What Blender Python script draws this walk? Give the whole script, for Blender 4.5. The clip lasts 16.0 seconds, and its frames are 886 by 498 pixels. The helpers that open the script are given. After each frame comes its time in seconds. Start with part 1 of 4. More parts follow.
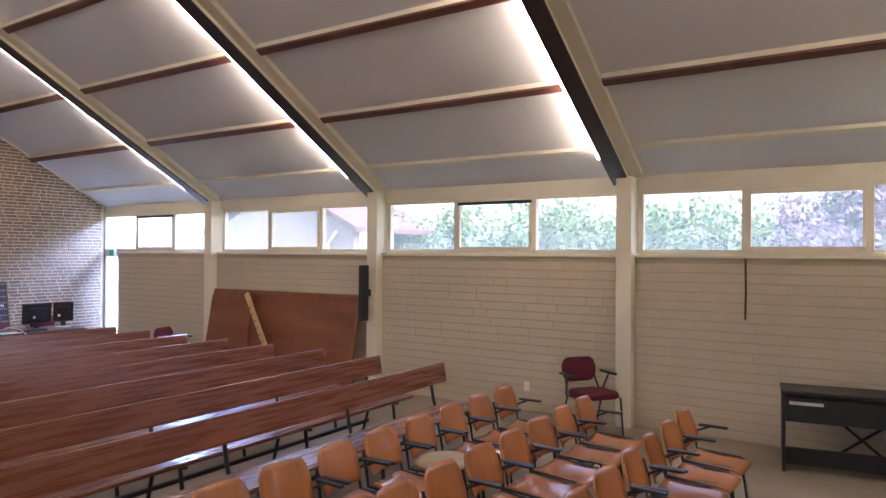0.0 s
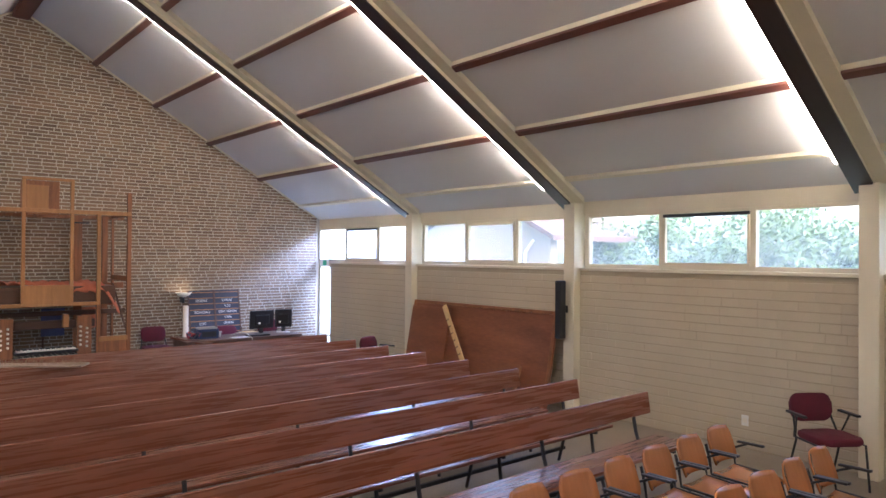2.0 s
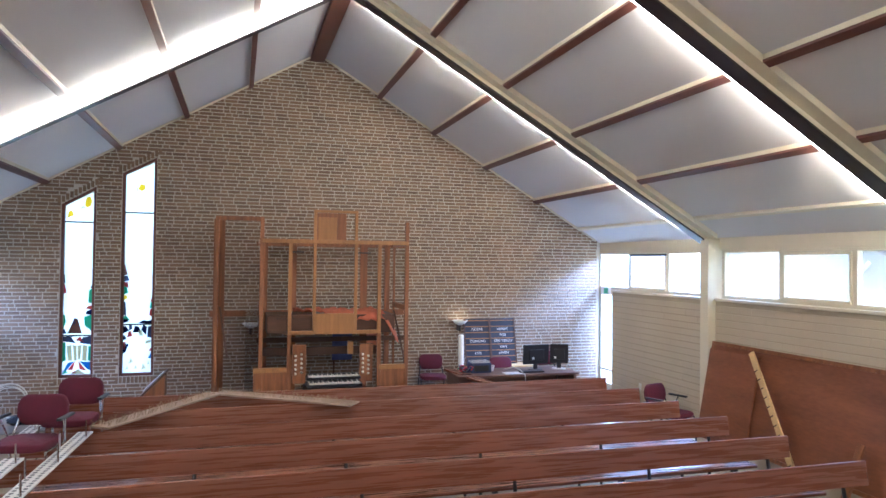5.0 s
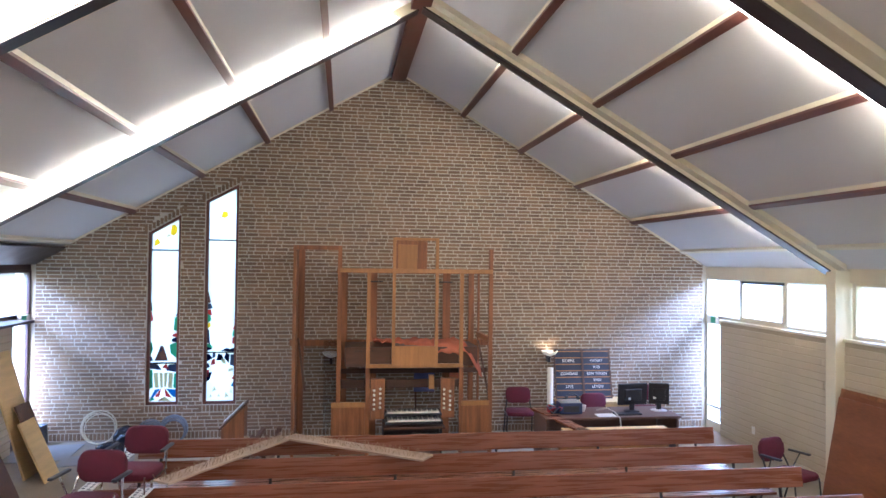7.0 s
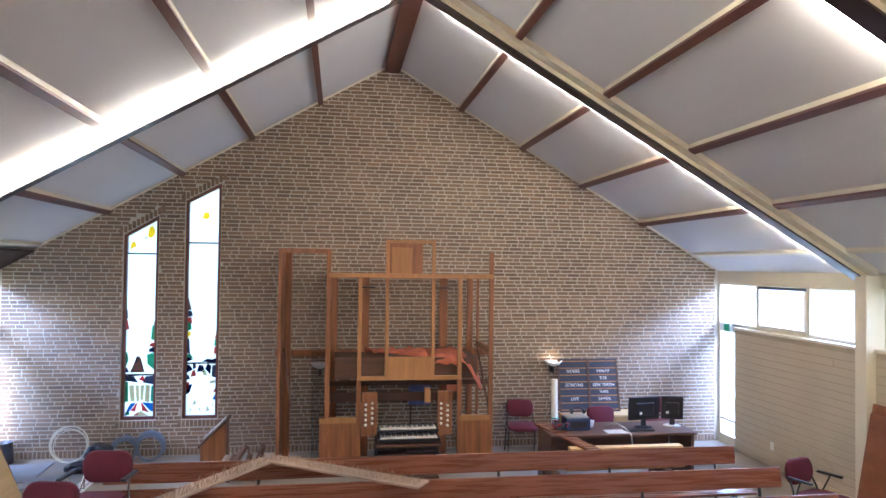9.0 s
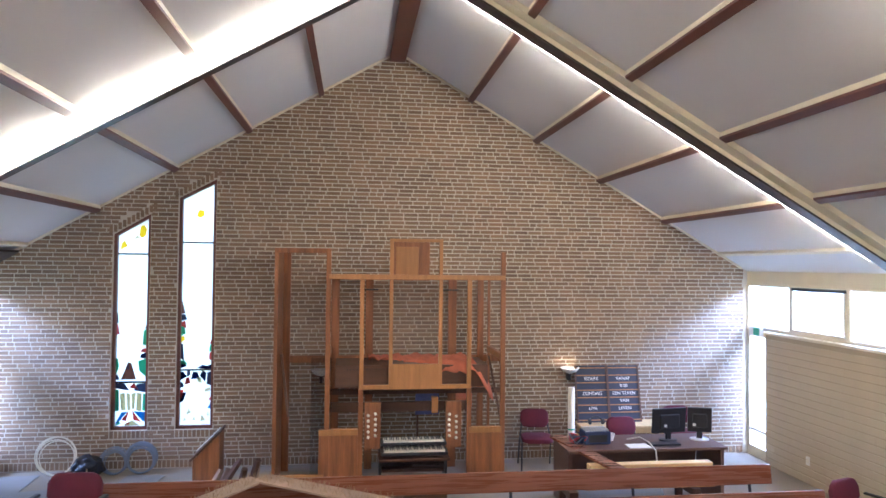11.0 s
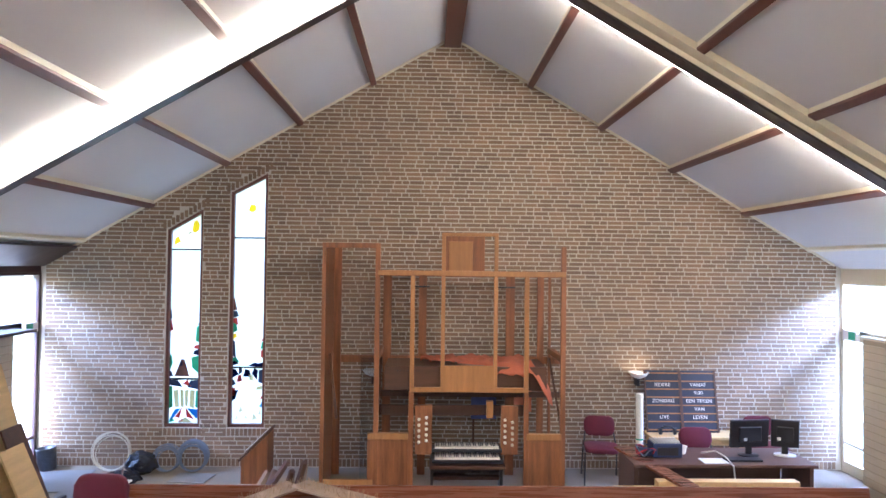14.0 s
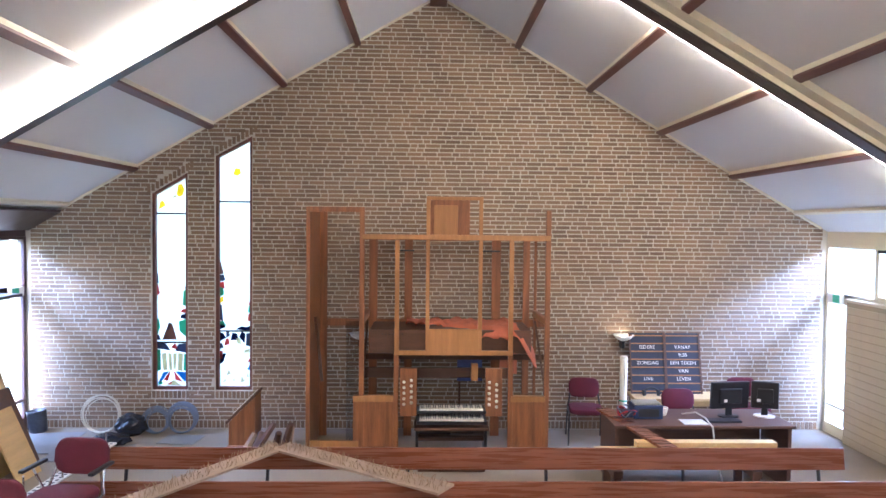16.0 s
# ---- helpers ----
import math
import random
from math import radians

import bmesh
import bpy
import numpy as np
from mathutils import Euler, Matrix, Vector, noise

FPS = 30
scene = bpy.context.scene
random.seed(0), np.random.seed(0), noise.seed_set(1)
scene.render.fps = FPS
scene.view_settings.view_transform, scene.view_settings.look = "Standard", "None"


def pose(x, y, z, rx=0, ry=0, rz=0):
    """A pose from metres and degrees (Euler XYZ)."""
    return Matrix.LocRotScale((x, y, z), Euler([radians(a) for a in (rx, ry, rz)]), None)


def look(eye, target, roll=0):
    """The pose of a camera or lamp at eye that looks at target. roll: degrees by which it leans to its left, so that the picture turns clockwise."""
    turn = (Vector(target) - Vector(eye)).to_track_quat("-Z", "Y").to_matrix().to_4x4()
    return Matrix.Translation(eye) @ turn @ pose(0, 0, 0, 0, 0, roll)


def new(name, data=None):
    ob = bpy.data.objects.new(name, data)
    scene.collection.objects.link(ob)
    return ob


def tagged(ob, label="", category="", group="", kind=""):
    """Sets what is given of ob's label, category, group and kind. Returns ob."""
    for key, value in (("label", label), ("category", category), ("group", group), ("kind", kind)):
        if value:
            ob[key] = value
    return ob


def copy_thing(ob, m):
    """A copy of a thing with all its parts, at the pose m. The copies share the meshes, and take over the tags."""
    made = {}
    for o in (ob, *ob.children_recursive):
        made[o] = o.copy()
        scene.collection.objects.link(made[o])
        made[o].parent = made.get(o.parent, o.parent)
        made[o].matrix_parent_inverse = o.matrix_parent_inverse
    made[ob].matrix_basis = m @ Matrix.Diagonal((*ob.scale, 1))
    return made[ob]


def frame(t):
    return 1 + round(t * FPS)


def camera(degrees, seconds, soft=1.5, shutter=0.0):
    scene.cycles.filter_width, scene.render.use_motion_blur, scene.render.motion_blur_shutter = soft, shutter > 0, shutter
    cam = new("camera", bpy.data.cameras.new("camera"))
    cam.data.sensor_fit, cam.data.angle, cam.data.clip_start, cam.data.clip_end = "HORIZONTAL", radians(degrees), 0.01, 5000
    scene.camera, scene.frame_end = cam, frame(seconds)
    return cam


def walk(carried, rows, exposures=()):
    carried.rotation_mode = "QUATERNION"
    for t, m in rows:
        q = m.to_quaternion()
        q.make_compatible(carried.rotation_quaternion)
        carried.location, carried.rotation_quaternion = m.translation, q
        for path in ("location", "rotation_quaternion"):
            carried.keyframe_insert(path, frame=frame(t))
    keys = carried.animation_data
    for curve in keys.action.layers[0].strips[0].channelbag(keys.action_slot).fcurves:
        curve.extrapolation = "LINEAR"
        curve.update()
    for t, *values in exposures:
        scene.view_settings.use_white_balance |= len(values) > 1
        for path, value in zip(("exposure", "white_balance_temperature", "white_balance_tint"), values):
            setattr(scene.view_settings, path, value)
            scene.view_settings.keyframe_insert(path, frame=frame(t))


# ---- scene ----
cam = camera(66.0, 16.0)
PATH = [
    (0, (13.422, -2.231, 2.005), (12.334, -0.553, 2.017), 0.3),
    (0.5, (13.401, -2.175, 2.014), (12.206, -0.571, 2.032), 0.4),
    (1, (13.383, -2.136, 2.068), (12.074, -0.624, 2.084), 0.4),
    (1.5, (13.334, -2.047, 2.088), (11.911, -0.641, 2.109), 0.5),
    (2, (13.256, -1.988, 2.165), (11.735, -0.69, 2.183), 0.4),
    (2.5, (13.134, -1.815, 2.198), (11.515, -0.642, 2.224), 0.5),
    (3, (13.006, -1.683, 2.265), (11.306, -0.631, 2.292), 0.4),
    (3.5, (12.855, -1.591, 2.317), (11.085, -0.66, 2.347), 0.5),
    (4, (12.683, -1.499, 2.375), (10.853, -0.695, 2.407), 0.5),
    (4.5, (12.518, -1.406, 2.449), (10.637, -0.726, 2.481), 0.4),
    (5, (12.339, -1.284, 2.501), (10.423, -0.712, 2.54), 0.7),
    (7.3, (11.625, -0.896, 2.961), (9.645, -0.612, 3.0), 0.7),
    (7.5, (11.549, -0.932, 2.951), (9.572, -0.637, 2.996), 0.8),
    (8, (11.383, -0.909, 2.939), (9.406, -0.608, 2.988), 0.7),
    (8.5, (11.196, -0.861, 2.947), (9.22, -0.559, 2.997), 0.7),
    (11, (10.356, -0.626, 2.965), (8.374, -0.366, 3.014), 0.6),
    (11.5, (10.22, -0.583, 2.973), (8.227, -0.421, 3.022), 0.7),
    (12, (10.097, -0.564, 2.968), (8.1, -0.482, 3.018), 0.7),
    (12.5, (10.006, -0.545, 2.965), (8.007, -0.505, 3.012), 0.7),
    (13, (9.94, -0.471, 2.946), (7.941, -0.431, 2.992), 0.7),
    (13.5, (9.886, -0.41, 2.922), (7.887, -0.366, 2.968), 0.7),
    (14, (9.847, -0.324, 2.92), (7.848, -0.279, 2.965), 0.7),
    (14.5, (9.821, -0.242, 2.928), (7.822, -0.195, 2.97), 0.6),
    (15, (9.811, -0.18, 2.944), (7.812, -0.13, 2.912), 0.6),
    (15.5, (9.816, -0.16, 2.95), (7.817, -0.11, 2.91), 0.6),
    (16, (9.824, -0.159, 2.949), (7.826, -0.106, 2.882), 0.6),
]
EXPOSURES = [(0, 3.0, 5750, 23), (2, 3.15, 5600, 19), (5, 3.48, 5250, 14), (8, 3.5, 5450, 15), (12, 3.68, 5500, 16), (16, 3.83, 5500, 17)]
walk(cam, [(t, look(eye, target, roll)) for t, eye, target, roll in PATH], EXPOSURES)
SKY, LED, DOOR, WINDOW = 0.15, 6.8, 3.5, 66.0

# ---- world, sun, large lights, exposure ----
world = bpy.data.worlds.new("world")
scene.world = world
world.use_nodes = True
wn = world.node_tree.nodes
sky = wn.new("ShaderNodeTexSky")
sky.sky_type, sky.sun_disc = "NISHITA", False
sky.sun_elevation, sky.sun_rotation = radians(46), radians(104)
sky.air_density, sky.dust_density = 1.0, 3.0
wn["Background"].inputs["Strength"].default_value = SKY
world.node_tree.links.new(sky.outputs[0], wn["Background"].inputs["Color"])
sun = new("sun", bpy.data.lights.new("sun", "SUN"))
sun.data.energy, sun.data.angle, sun.data.color = 1.5, radians(25), (1.0, 0.96, 0.9)
sun.matrix_world = look((12, -3, 13), (0, 0, 0))
# daylight at the two doors and the high windows next to the gable
for side in (1, -1):
    wall_y = 5.65 if side > 0 else -5.75
    for name, at, aim, wide, tall, watts in (("door_daylight", (0.33, wall_y + side * 0.19, 1.03), (0.33, 0, 1.03), 0.42, 1.7, DOOR),
                                             ("window_daylight", (1.5, wall_y + side * 1.45, 3.42), (1.0, wall_y - side * 1.0, 2.0), 2.8, 0.3, WINDOW)):
        lamp = new(name, bpy.data.lights.new(name, "AREA"))
        lamp.data.shape, lamp.data.size, lamp.data.size_y = "RECTANGLE", wide, tall
        lamp.data.energy, lamp.data.color = watts * (1.0 if side > 0 else 0.6), (0.40, 0.57, 1.0)
        lamp.matrix_world = look(at, aim)


# ---- materials ----
def material(name, base, rough=0.6, vary=0.15, scale=6.0, fine=60.0, bump=0.15, metal=0.0, stretch=(1, 1, 1), island=0.0, piece=0.0,
             dark=None, spec=0.5, coat=0.0, depth=0.01):
    """Paint with a coarse and a fine variation and a fine relief."""
    m = bpy.data.materials.new(name)
    m.use_nodes = True
    t = m.node_tree
    n, l = t.nodes, t.links
    bsdf = n["Principled BSDF"]
    coord = n.new("ShaderNodeTexCoord")
    mapping = n.new("ShaderNodeMapping")
    mapping.inputs["Scale"].default_value = stretch
    l.new(coord.outputs["Object"], mapping.inputs[0])
    big, small = n.new("ShaderNodeTexNoise"), n.new("ShaderNodeTexNoise")
    for node, s, d in ((big, scale, 4), (small, fine, 3)):
        node.inputs["Scale"].default_value, node.inputs["Detail"].default_value = s, d
        l.new(mapping.outputs[0], node.inputs["Vector"])
    add = n.new("ShaderNodeMath")
    add.operation = "MULTIPLY_ADD"
    l.new(small.outputs[0], add.inputs[0])
    add.inputs[1].default_value = 0.45
    l.new(big.outputs[0], add.inputs[2])
    last = add.outputs[0]
    for amount, kind in ((island, "geo"), (piece, "obj")):
        if amount:
            src = n.new("ShaderNodeNewGeometry") if kind == "geo" else n.new("ShaderNodeObjectInfo")
            more = n.new("ShaderNodeMath")
            more.operation = "MULTIPLY_ADD"
            l.new(src.outputs["Random Per Island" if kind == "geo" else "Random"], more.inputs[0])
            more.inputs[1].default_value = amount
            l.new(last, more.inputs[2])
            last = more.outputs[0]
    ramp = n.new("ShaderNodeMapRange")
    ramp.inputs[1].default_value, ramp.inputs[2].default_value = 0.42, 1.02 + island + piece
    l.new(last, ramp.inputs[0])
    mix = n.new("ShaderNodeMix")
    mix.data_type = "RGBA"
    lo = dark or [c * (1 - vary) for c in base]
    hi = [min(c * (1 + vary), 0.95) for c in base]
    mix.inputs[6].default_value, mix.inputs[7].default_value = (*lo, 1), (*hi, 1)
    l.new(ramp.outputs[0], mix.inputs[0])
    l.new(mix.outputs[2], bsdf.inputs["Base Color"])
    rr = n.new("ShaderNodeMapRange")
    rr.inputs[3].default_value, rr.inputs[4].default_value = max(rough - 0.08, 0.03), min(rough + 0.1, 1)
    l.new(big.outputs[0], rr.inputs[0])
    l.new(rr.outputs[0], bsdf.inputs["Roughness"])
    bsdf.inputs["Metallic"].default_value = metal
    bsdf.inputs["Specular IOR Level"].default_value = spec
    bsdf.inputs["Coat Weight"].default_value = coat
    bsdf.inputs["Coat Roughness"].default_value = 0.15
    if bump:
        b = n.new("ShaderNodeBump")
        b.inputs["Strength"].default_value, b.inputs["Distance"].default_value = bump, depth
        l.new(small.outputs[0], b.inputs["Height"])
        l.new(b.outputs[0], bsdf.inputs["Normal"])
    return m


def glow(name, colour, strength):
    m = bpy.data.materials.new(name)
    m.use_nodes = True
    e = m.node_tree.nodes["Principled BSDF"]
    e.inputs["Base Color"].default_value = (0.8, 0.8, 0.8, 1)
    e.inputs["Emission Color"].default_value = (*colour, 1)
    e.inputs["Emission Strength"].default_value = strength
    return m


def glass(name, colour, gloss=0.06, haze=0.0):
    m = bpy.data.materials.new(name)
    m.use_nodes = True
    n, l = m.node_tree.nodes, m.node_tree.links
    n.remove(n["Principled BSDF"])
    clear, shine, mix = n.new("ShaderNodeBsdfTransparent"), n.new("ShaderNodeBsdfGlossy"), n.new("ShaderNodeMixShader")
    clear.inputs[0].default_value = (*colour, 1)
    shine.inputs["Roughness"].default_value = 0.03
    mix.inputs[0].default_value = gloss
    l.new(clear.outputs[0], mix.inputs[1])
    l.new(shine.outputs[0], mix.inputs[2])
    out = mix
    if haze:
        soft, two = n.new("ShaderNodeBsdfTranslucent"), n.new("ShaderNodeMixShader")
        soft.inputs[0].default_value = (*colour, 1)
        two.inputs[0].default_value = haze
        l.new(mix.outputs[0], two.inputs[1])
        l.new(soft.outputs[0], two.inputs[2])
        out = two
    l.new(out.outputs[0], n["Material Output"].inputs["Surface"])
    return m


M = {
    "brick": material("brown_brick", (0.245, 0.16, 0.098), 0.85, 0.25, 1.2, 90, 0.5, island=0.6, dark=(0.125, 0.086, 0.06)),
    "brick_piece": material("brown_brick_single", (0.245, 0.16, 0.098), 0.85, 0.25, 1.2, 90, 0.5, piece=0.6, dark=(0.125, 0.086, 0.06)),
    "mortar": material("pale_mortar", (0.52, 0.47, 0.385), 0.95, 0.12, 3, 120, 0.4),
    "paint_brick": material("cream_painted_brick", (0.53, 0.445, 0.315), 0.55, 0.08, 1.5, 70, 0.35, island=0.05),
    "paint_piece": material("cream_painted_brick_single", (0.53, 0.445, 0.315), 0.55, 0.08, 1.5, 70, 0.35, piece=0.05),
    "paint_joint": material("cream_painted_joint", (0.43, 0.36, 0.25), 0.75, 0.08, 2, 80, 0.3),
    "cream": material("cream_paint", (0.72, 0.65, 0.49), 0.45, 0.05, 3, 90, 0.06),
    "board": material("ceiling_board", (0.66, 0.64, 0.62), 0.8, 0.04, 0.7, 140, 0.1),
    "brown": material("dark_red_brown_paint", (0.13, 0.044, 0.03), 0.4, 0.25, 4, 60, 0.08),
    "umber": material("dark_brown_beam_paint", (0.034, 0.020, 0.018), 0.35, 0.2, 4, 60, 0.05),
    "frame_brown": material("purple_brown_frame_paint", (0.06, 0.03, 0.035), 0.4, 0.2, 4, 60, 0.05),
    "floor": material("pale_screed", (0.27, 0.222, 0.165), 0.8, 0.22, 1.1, 45, 0.25),
    "board_grey": material("grey_sheet_board", (0.22, 0.21, 0.2), 0.75, 0.12, 2, 50, 0.1),
    "bench": material("red_brown_mahogany", (0.20, 0.068, 0.034), 0.27, 0.2, 4.0, 34, 0.05, stretch=(11, 0.4, 11), dark=(0.14, 0.045, 0.023), coat=0.4),
    "panel": material("mahogany_panel", (0.24, 0.085, 0.035), 0.4, 0.25, 2.2, 26, 0.05, stretch=(0.4, 6, 1), dark=(0.14, 0.046, 0.02), coat=0.15),
    "oak": material("organ_mahogany", (0.26, 0.098, 0.034), 0.42, 0.35, 3.0, 26, 0.08, stretch=(6, 6, 0.5), dark=(0.12, 0.045, 0.018)),
    "oak_light": material("organ_pale_oak", (0.36, 0.165, 0.054), 0.45, 0.22, 3.0, 26, 0.08, stretch=(6, 6, 0.5)),
    "oak_dark": material("organ_dark_wood", (0.09, 0.04, 0.022), 0.5, 0.3, 3.0, 26, 0.08, stretch=(6, 0.6, 6)),
    "ply": material("orange_varnished_plywood", (0.41, 0.155, 0.05), 0.17, 0.1, 3.0, 40, 0.03, stretch=(1, 8, 1), coat=0.4),
    "pine": material("yellow_pine", (0.62, 0.42, 0.19), 0.6, 0.14, 2.5, 30, 0.08, stretch=(0.6, 6, 6)),
    "driftwood": material("weathered_plank", (0.33, 0.23, 0.16), 0.75, 0.25, 4, 60, 0.25, stretch=(1, 1, 1)),
    "straw": material("bare_wooden_pegs", (0.30, 0.20, 0.115), 0.8, 0.3, 8, 60, 0.1),
    "desk": material("walnut_desk", (0.10, 0.05, 0.035), 0.4, 0.25, 3, 30, 0.04, stretch=(6, 0.6, 6)),
    "steel_black": material("black_steel", (0.018, 0.018, 0.02), 0.4, 0.2, 6, 60, 0.04, spec=0.4),
    "black": material("black_plastic", (0.014, 0.014, 0.017), 0.38, 0.2, 5, 80, 0.05),
    "screen": material("black_screen", (0.006, 0.007, 0.012), 0.12, 0.1, 3, 50, 0.0),
    "bin": material("dull_dark_metal", (0.10, 0.105, 0.12), 0.3, 0.3, 5, 40, 0.1, metal=0.8),
    "chrome": material("dull_chrome", (0.62, 0.62, 0.62), 0.25, 0.08, 5, 60, 0.02, metal=1.0),
    "zinc": material("white_zinc_rack", (0.62, 0.60, 0.55), 0.45, 0.1, 5, 60, 0.05, metal=0.2),
    "burgundy": material("burgundy_cloth", (0.105, 0.011, 0.024), 0.9, 0.2, 8, 220, 0.3),
    "rust_cloth": material("rust_red_cloth", (0.44, 0.125, 0.065), 0.9, 0.25, 6, 90, 0.4),
    "white": material("white_plastic", (0.78, 0.77, 0.73), 0.4, 0.04, 5, 60, 0.03),
    "ivory": material("ivory_keys", (0.78, 0.74, 0.64), 0.3, 0.04, 8, 60, 0.0),
    "wax": material("white_wax", (0.80, 0.76, 0.66), 0.45, 0.05, 5, 50, 0.03),
    "hose_white": material("cream_hose", (0.70, 0.66, 0.55), 0.5, 0.08, 8, 60, 0.05),
    "hose_blue": material("blue_grey_hose", (0.16, 0.20, 0.27), 0.45, 0.15, 8, 60, 0.05),
    "bag": material("black_bag_plastic", (0.016, 0.018, 0.028), 0.22, 0.3, 7, 24, 0.5, depth=0.03),
    "blue": material("blue_plastic", (0.016, 0.034, 0.10), 0.4, 0.15, 6, 60, 0.05),
    "sack": material("blue_white_plastic", (0.42, 0.46, 0.55), 0.3, 0.45, 9, 30, 0.4, dark=(0.08, 0.11, 0.2)),
    "green": material("green_sign", (0.02, 0.42, 0.22), 0.4, 0.05, 6, 60, 0.0),
    "red": material("red_cable", (0.5, 0.03, 0.03), 0.4, 0.1, 6, 60, 0.0),
    "canvas_blue": material("dusk_blue_canvas", (0.10, 0.12, 0.27), 0.8, 0.4, 5, 60, 0.1),
    "coral": material("coral_canvas", (0.72, 0.25, 0.14), 0.8, 0.2, 5, 60, 0.1),
    "letterboard": material("navy_letter_strip", (0.022, 0.026, 0.045), 0.6, 0.15, 4, 90, 0.1),
    "cushion": material("beige_cushion_cloth", (0.45, 0.37, 0.26), 0.95, 0.12, 8, 150, 0.3),
    "leaf": material("hedge_leaves", (0.085, 0.13, 0.04), 0.6, 0.5, 3, 20, 0.0, island=0.6, dark=(0.04, 0.07, 0.02)),
    "leaf_mauve": material("mauve_leaves", (0.15, 0.11, 0.13), 0.6, 0.4, 3, 20, 0.0, island=0.6, dark=(0.08, 0.06, 0.075)),
    "bark": material("bark", (0.12, 0.09, 0.065), 0.9, 0.3, 6, 40, 0.5),
    "grass": material("grass", (0.09, 0.13, 0.045), 0.9, 0.3, 2, 40, 0.4),
    "out_brick": material("outside_brick", (0.34, 0.26, 0.2), 0.9, 0.2, 2, 60, 0.2, piece=0.4),
    "roof_tile": material("roof_tile", (0.12, 0.07, 0.06), 0.8, 0.3, 3, 60, 0.2),
    "led": glow("led_strip", (1.0, 0.865, 0.66), LED),
    "bulb": glow("uplighter_bulb", (1.0, 0.78, 0.5), 6.5),
    "pane": glass("clear_glass", (0.97, 0.98, 0.98), 0.06, 0.1),
    "film": glass("clear_plastic_sheet", (0.86, 0.90, 0.93), 0.1),
}
STAIN = {k: glass("stained_" + k, c, 0.04, 0.7) for k, c in dict(
    white=(0.97, 0.97, 0.95), yellow=(0.9, 0.68, 0.05), red=(0.45, 0.04, 0.02), green=(0.08, 0.22, 0.08), blue=(0.07, 0.14, 0.6),
    navy=(0.02, 0.03, 0.1), brown=(0.26, 0.075, 0.035), sky=(0.08, 0.26, 0.5), sand=(0.56, 0.5, 0.33)).items()}


# ---- shape helpers ----
def link(name, bm, mat, parent=None, label="", smooth=False):
    me = bpy.data.meshes.new(name)
    bmesh.ops.recalc_face_normals(bm, faces=bm.faces)
    bm.to_mesh(me)
    bm.free()
    me.materials.append(M.get(mat) or STAIN[mat])
    if smooth:
        me.shade_smooth()
    ob = new(name, me)
    ob.parent = parent
    if label:
        ob["label"] = label
    return ob


part = link


def thing(name, at, label, category, group="", turn=0.0, kind=""):
    ob = new(name)
    ob.empty_display_size = 0.1
    ob.matrix_basis = pose(*at, 0, 0, turn)
    return tagged(ob, label, category, group, kind)


def add_box(bm, a, b, bevel=0.0):
    """A box between two corners, with its edges broken."""
    a, b = Vector([min(p, q) for p, q in zip(a, b)]), Vector([max(p, q) for p, q in zip(a, b)])
    got = bmesh.ops.create_cube(bm, size=1, matrix=Matrix.Translation((a + b) / 2) @ Matrix.Diagonal((*(b - a), 1)))
    if bevel:
        edges = {e for v in got["verts"] for e in v.link_edges}
        bmesh.ops.bevel(bm, geom=list(edges), offset=bevel, segments=2, profile=0.5, affect="EDGES")
    return bm


def box(a, b, bevel=0.004):
    return add_box(bmesh.new(), a, b, bevel)


def add_prism(bm, outline, axis, lo, hi):
    """A flat outline of (u, v) pushed along an axis from lo to hi."""
    put = {"x": lambda u, v, w: (w, u, v), "y": lambda u, v, w: (u, w, v), "z": lambda u, v, w: (u, v, w)}[axis]
    rings = [[bm.verts.new(put(u, v, w)) for u, v in outline] for w in (lo, hi)]
    bm.faces.new(rings[0])
    bm.faces.new(rings[1])
    for i in range(len(outline)):
        j = (i + 1) % len(outline)
        bm.faces.new((rings[0][i], rings[0][j], rings[1][j], rings[1][i]))
    return bm


def prism(outline, axis, lo, hi):
    return add_prism(bmesh.new(), outline, axis, lo, hi)


def add_tube(bm, points, r, sides=8, closed=False, taper=1.0):
    """A round bar along a run of points."""
    pts = [Vector(p) for p in points]
    rings = []
    side = None
    for i, p in enumerate(pts):
        if closed:
            d = pts[(i + 1) % len(pts)] - pts[i - 1]
        else:
            d = pts[min(i + 1, len(pts) - 1)] - pts[max(i - 1, 0)]
        d.normalize()
        if side is None:
            side = d.orthogonal().normalized()
        else:
            side = (side - d * side.dot(d)).normalized()
        up = d.cross(side)
        k = r * (1 + (taper - 1) * i / max(len(pts) - 1, 1))
        rings.append([bm.verts.new(p + (side * math.cos(a) + up * math.sin(a)) * k) for a in (2 * math.pi * s / sides for s in range(sides))])
    count = len(rings) if closed else len(rings) - 1
    for i in range(count):
        a, b = rings[i], rings[(i + 1) % len(rings)]
        for s in range(sides):
            bm.faces.new((a[s], a[(s + 1) % sides], b[(s + 1) % sides], b[s]))
    if not closed:
        bm.faces.new(rings[0])
        bm.faces.new(rings[-1])
    return bm


def tube(points, r, sides=8, closed=False, taper=1.0):
    return add_tube(bmesh.new(), points, r, sides, closed, taper)


def lathe(profile, sides=20):
    """A turned shape from (radius, height) steps."""
    bm = bmesh.new()
    rings = [[bm.verts.new((r * math.cos(a), r * math.sin(a), z)) for a in (2 * math.pi * s / sides for s in range(sides))] for r, z in profile]
    for a, b in zip(rings, rings[1:]):
        for s in range(sides):
            bm.faces.new((a[s], a[(s + 1) % sides], b[(s + 1) % sides], b[s]))
    bm.faces.new(rings[0])
    bm.faces.new(rings[-1])
    return bm


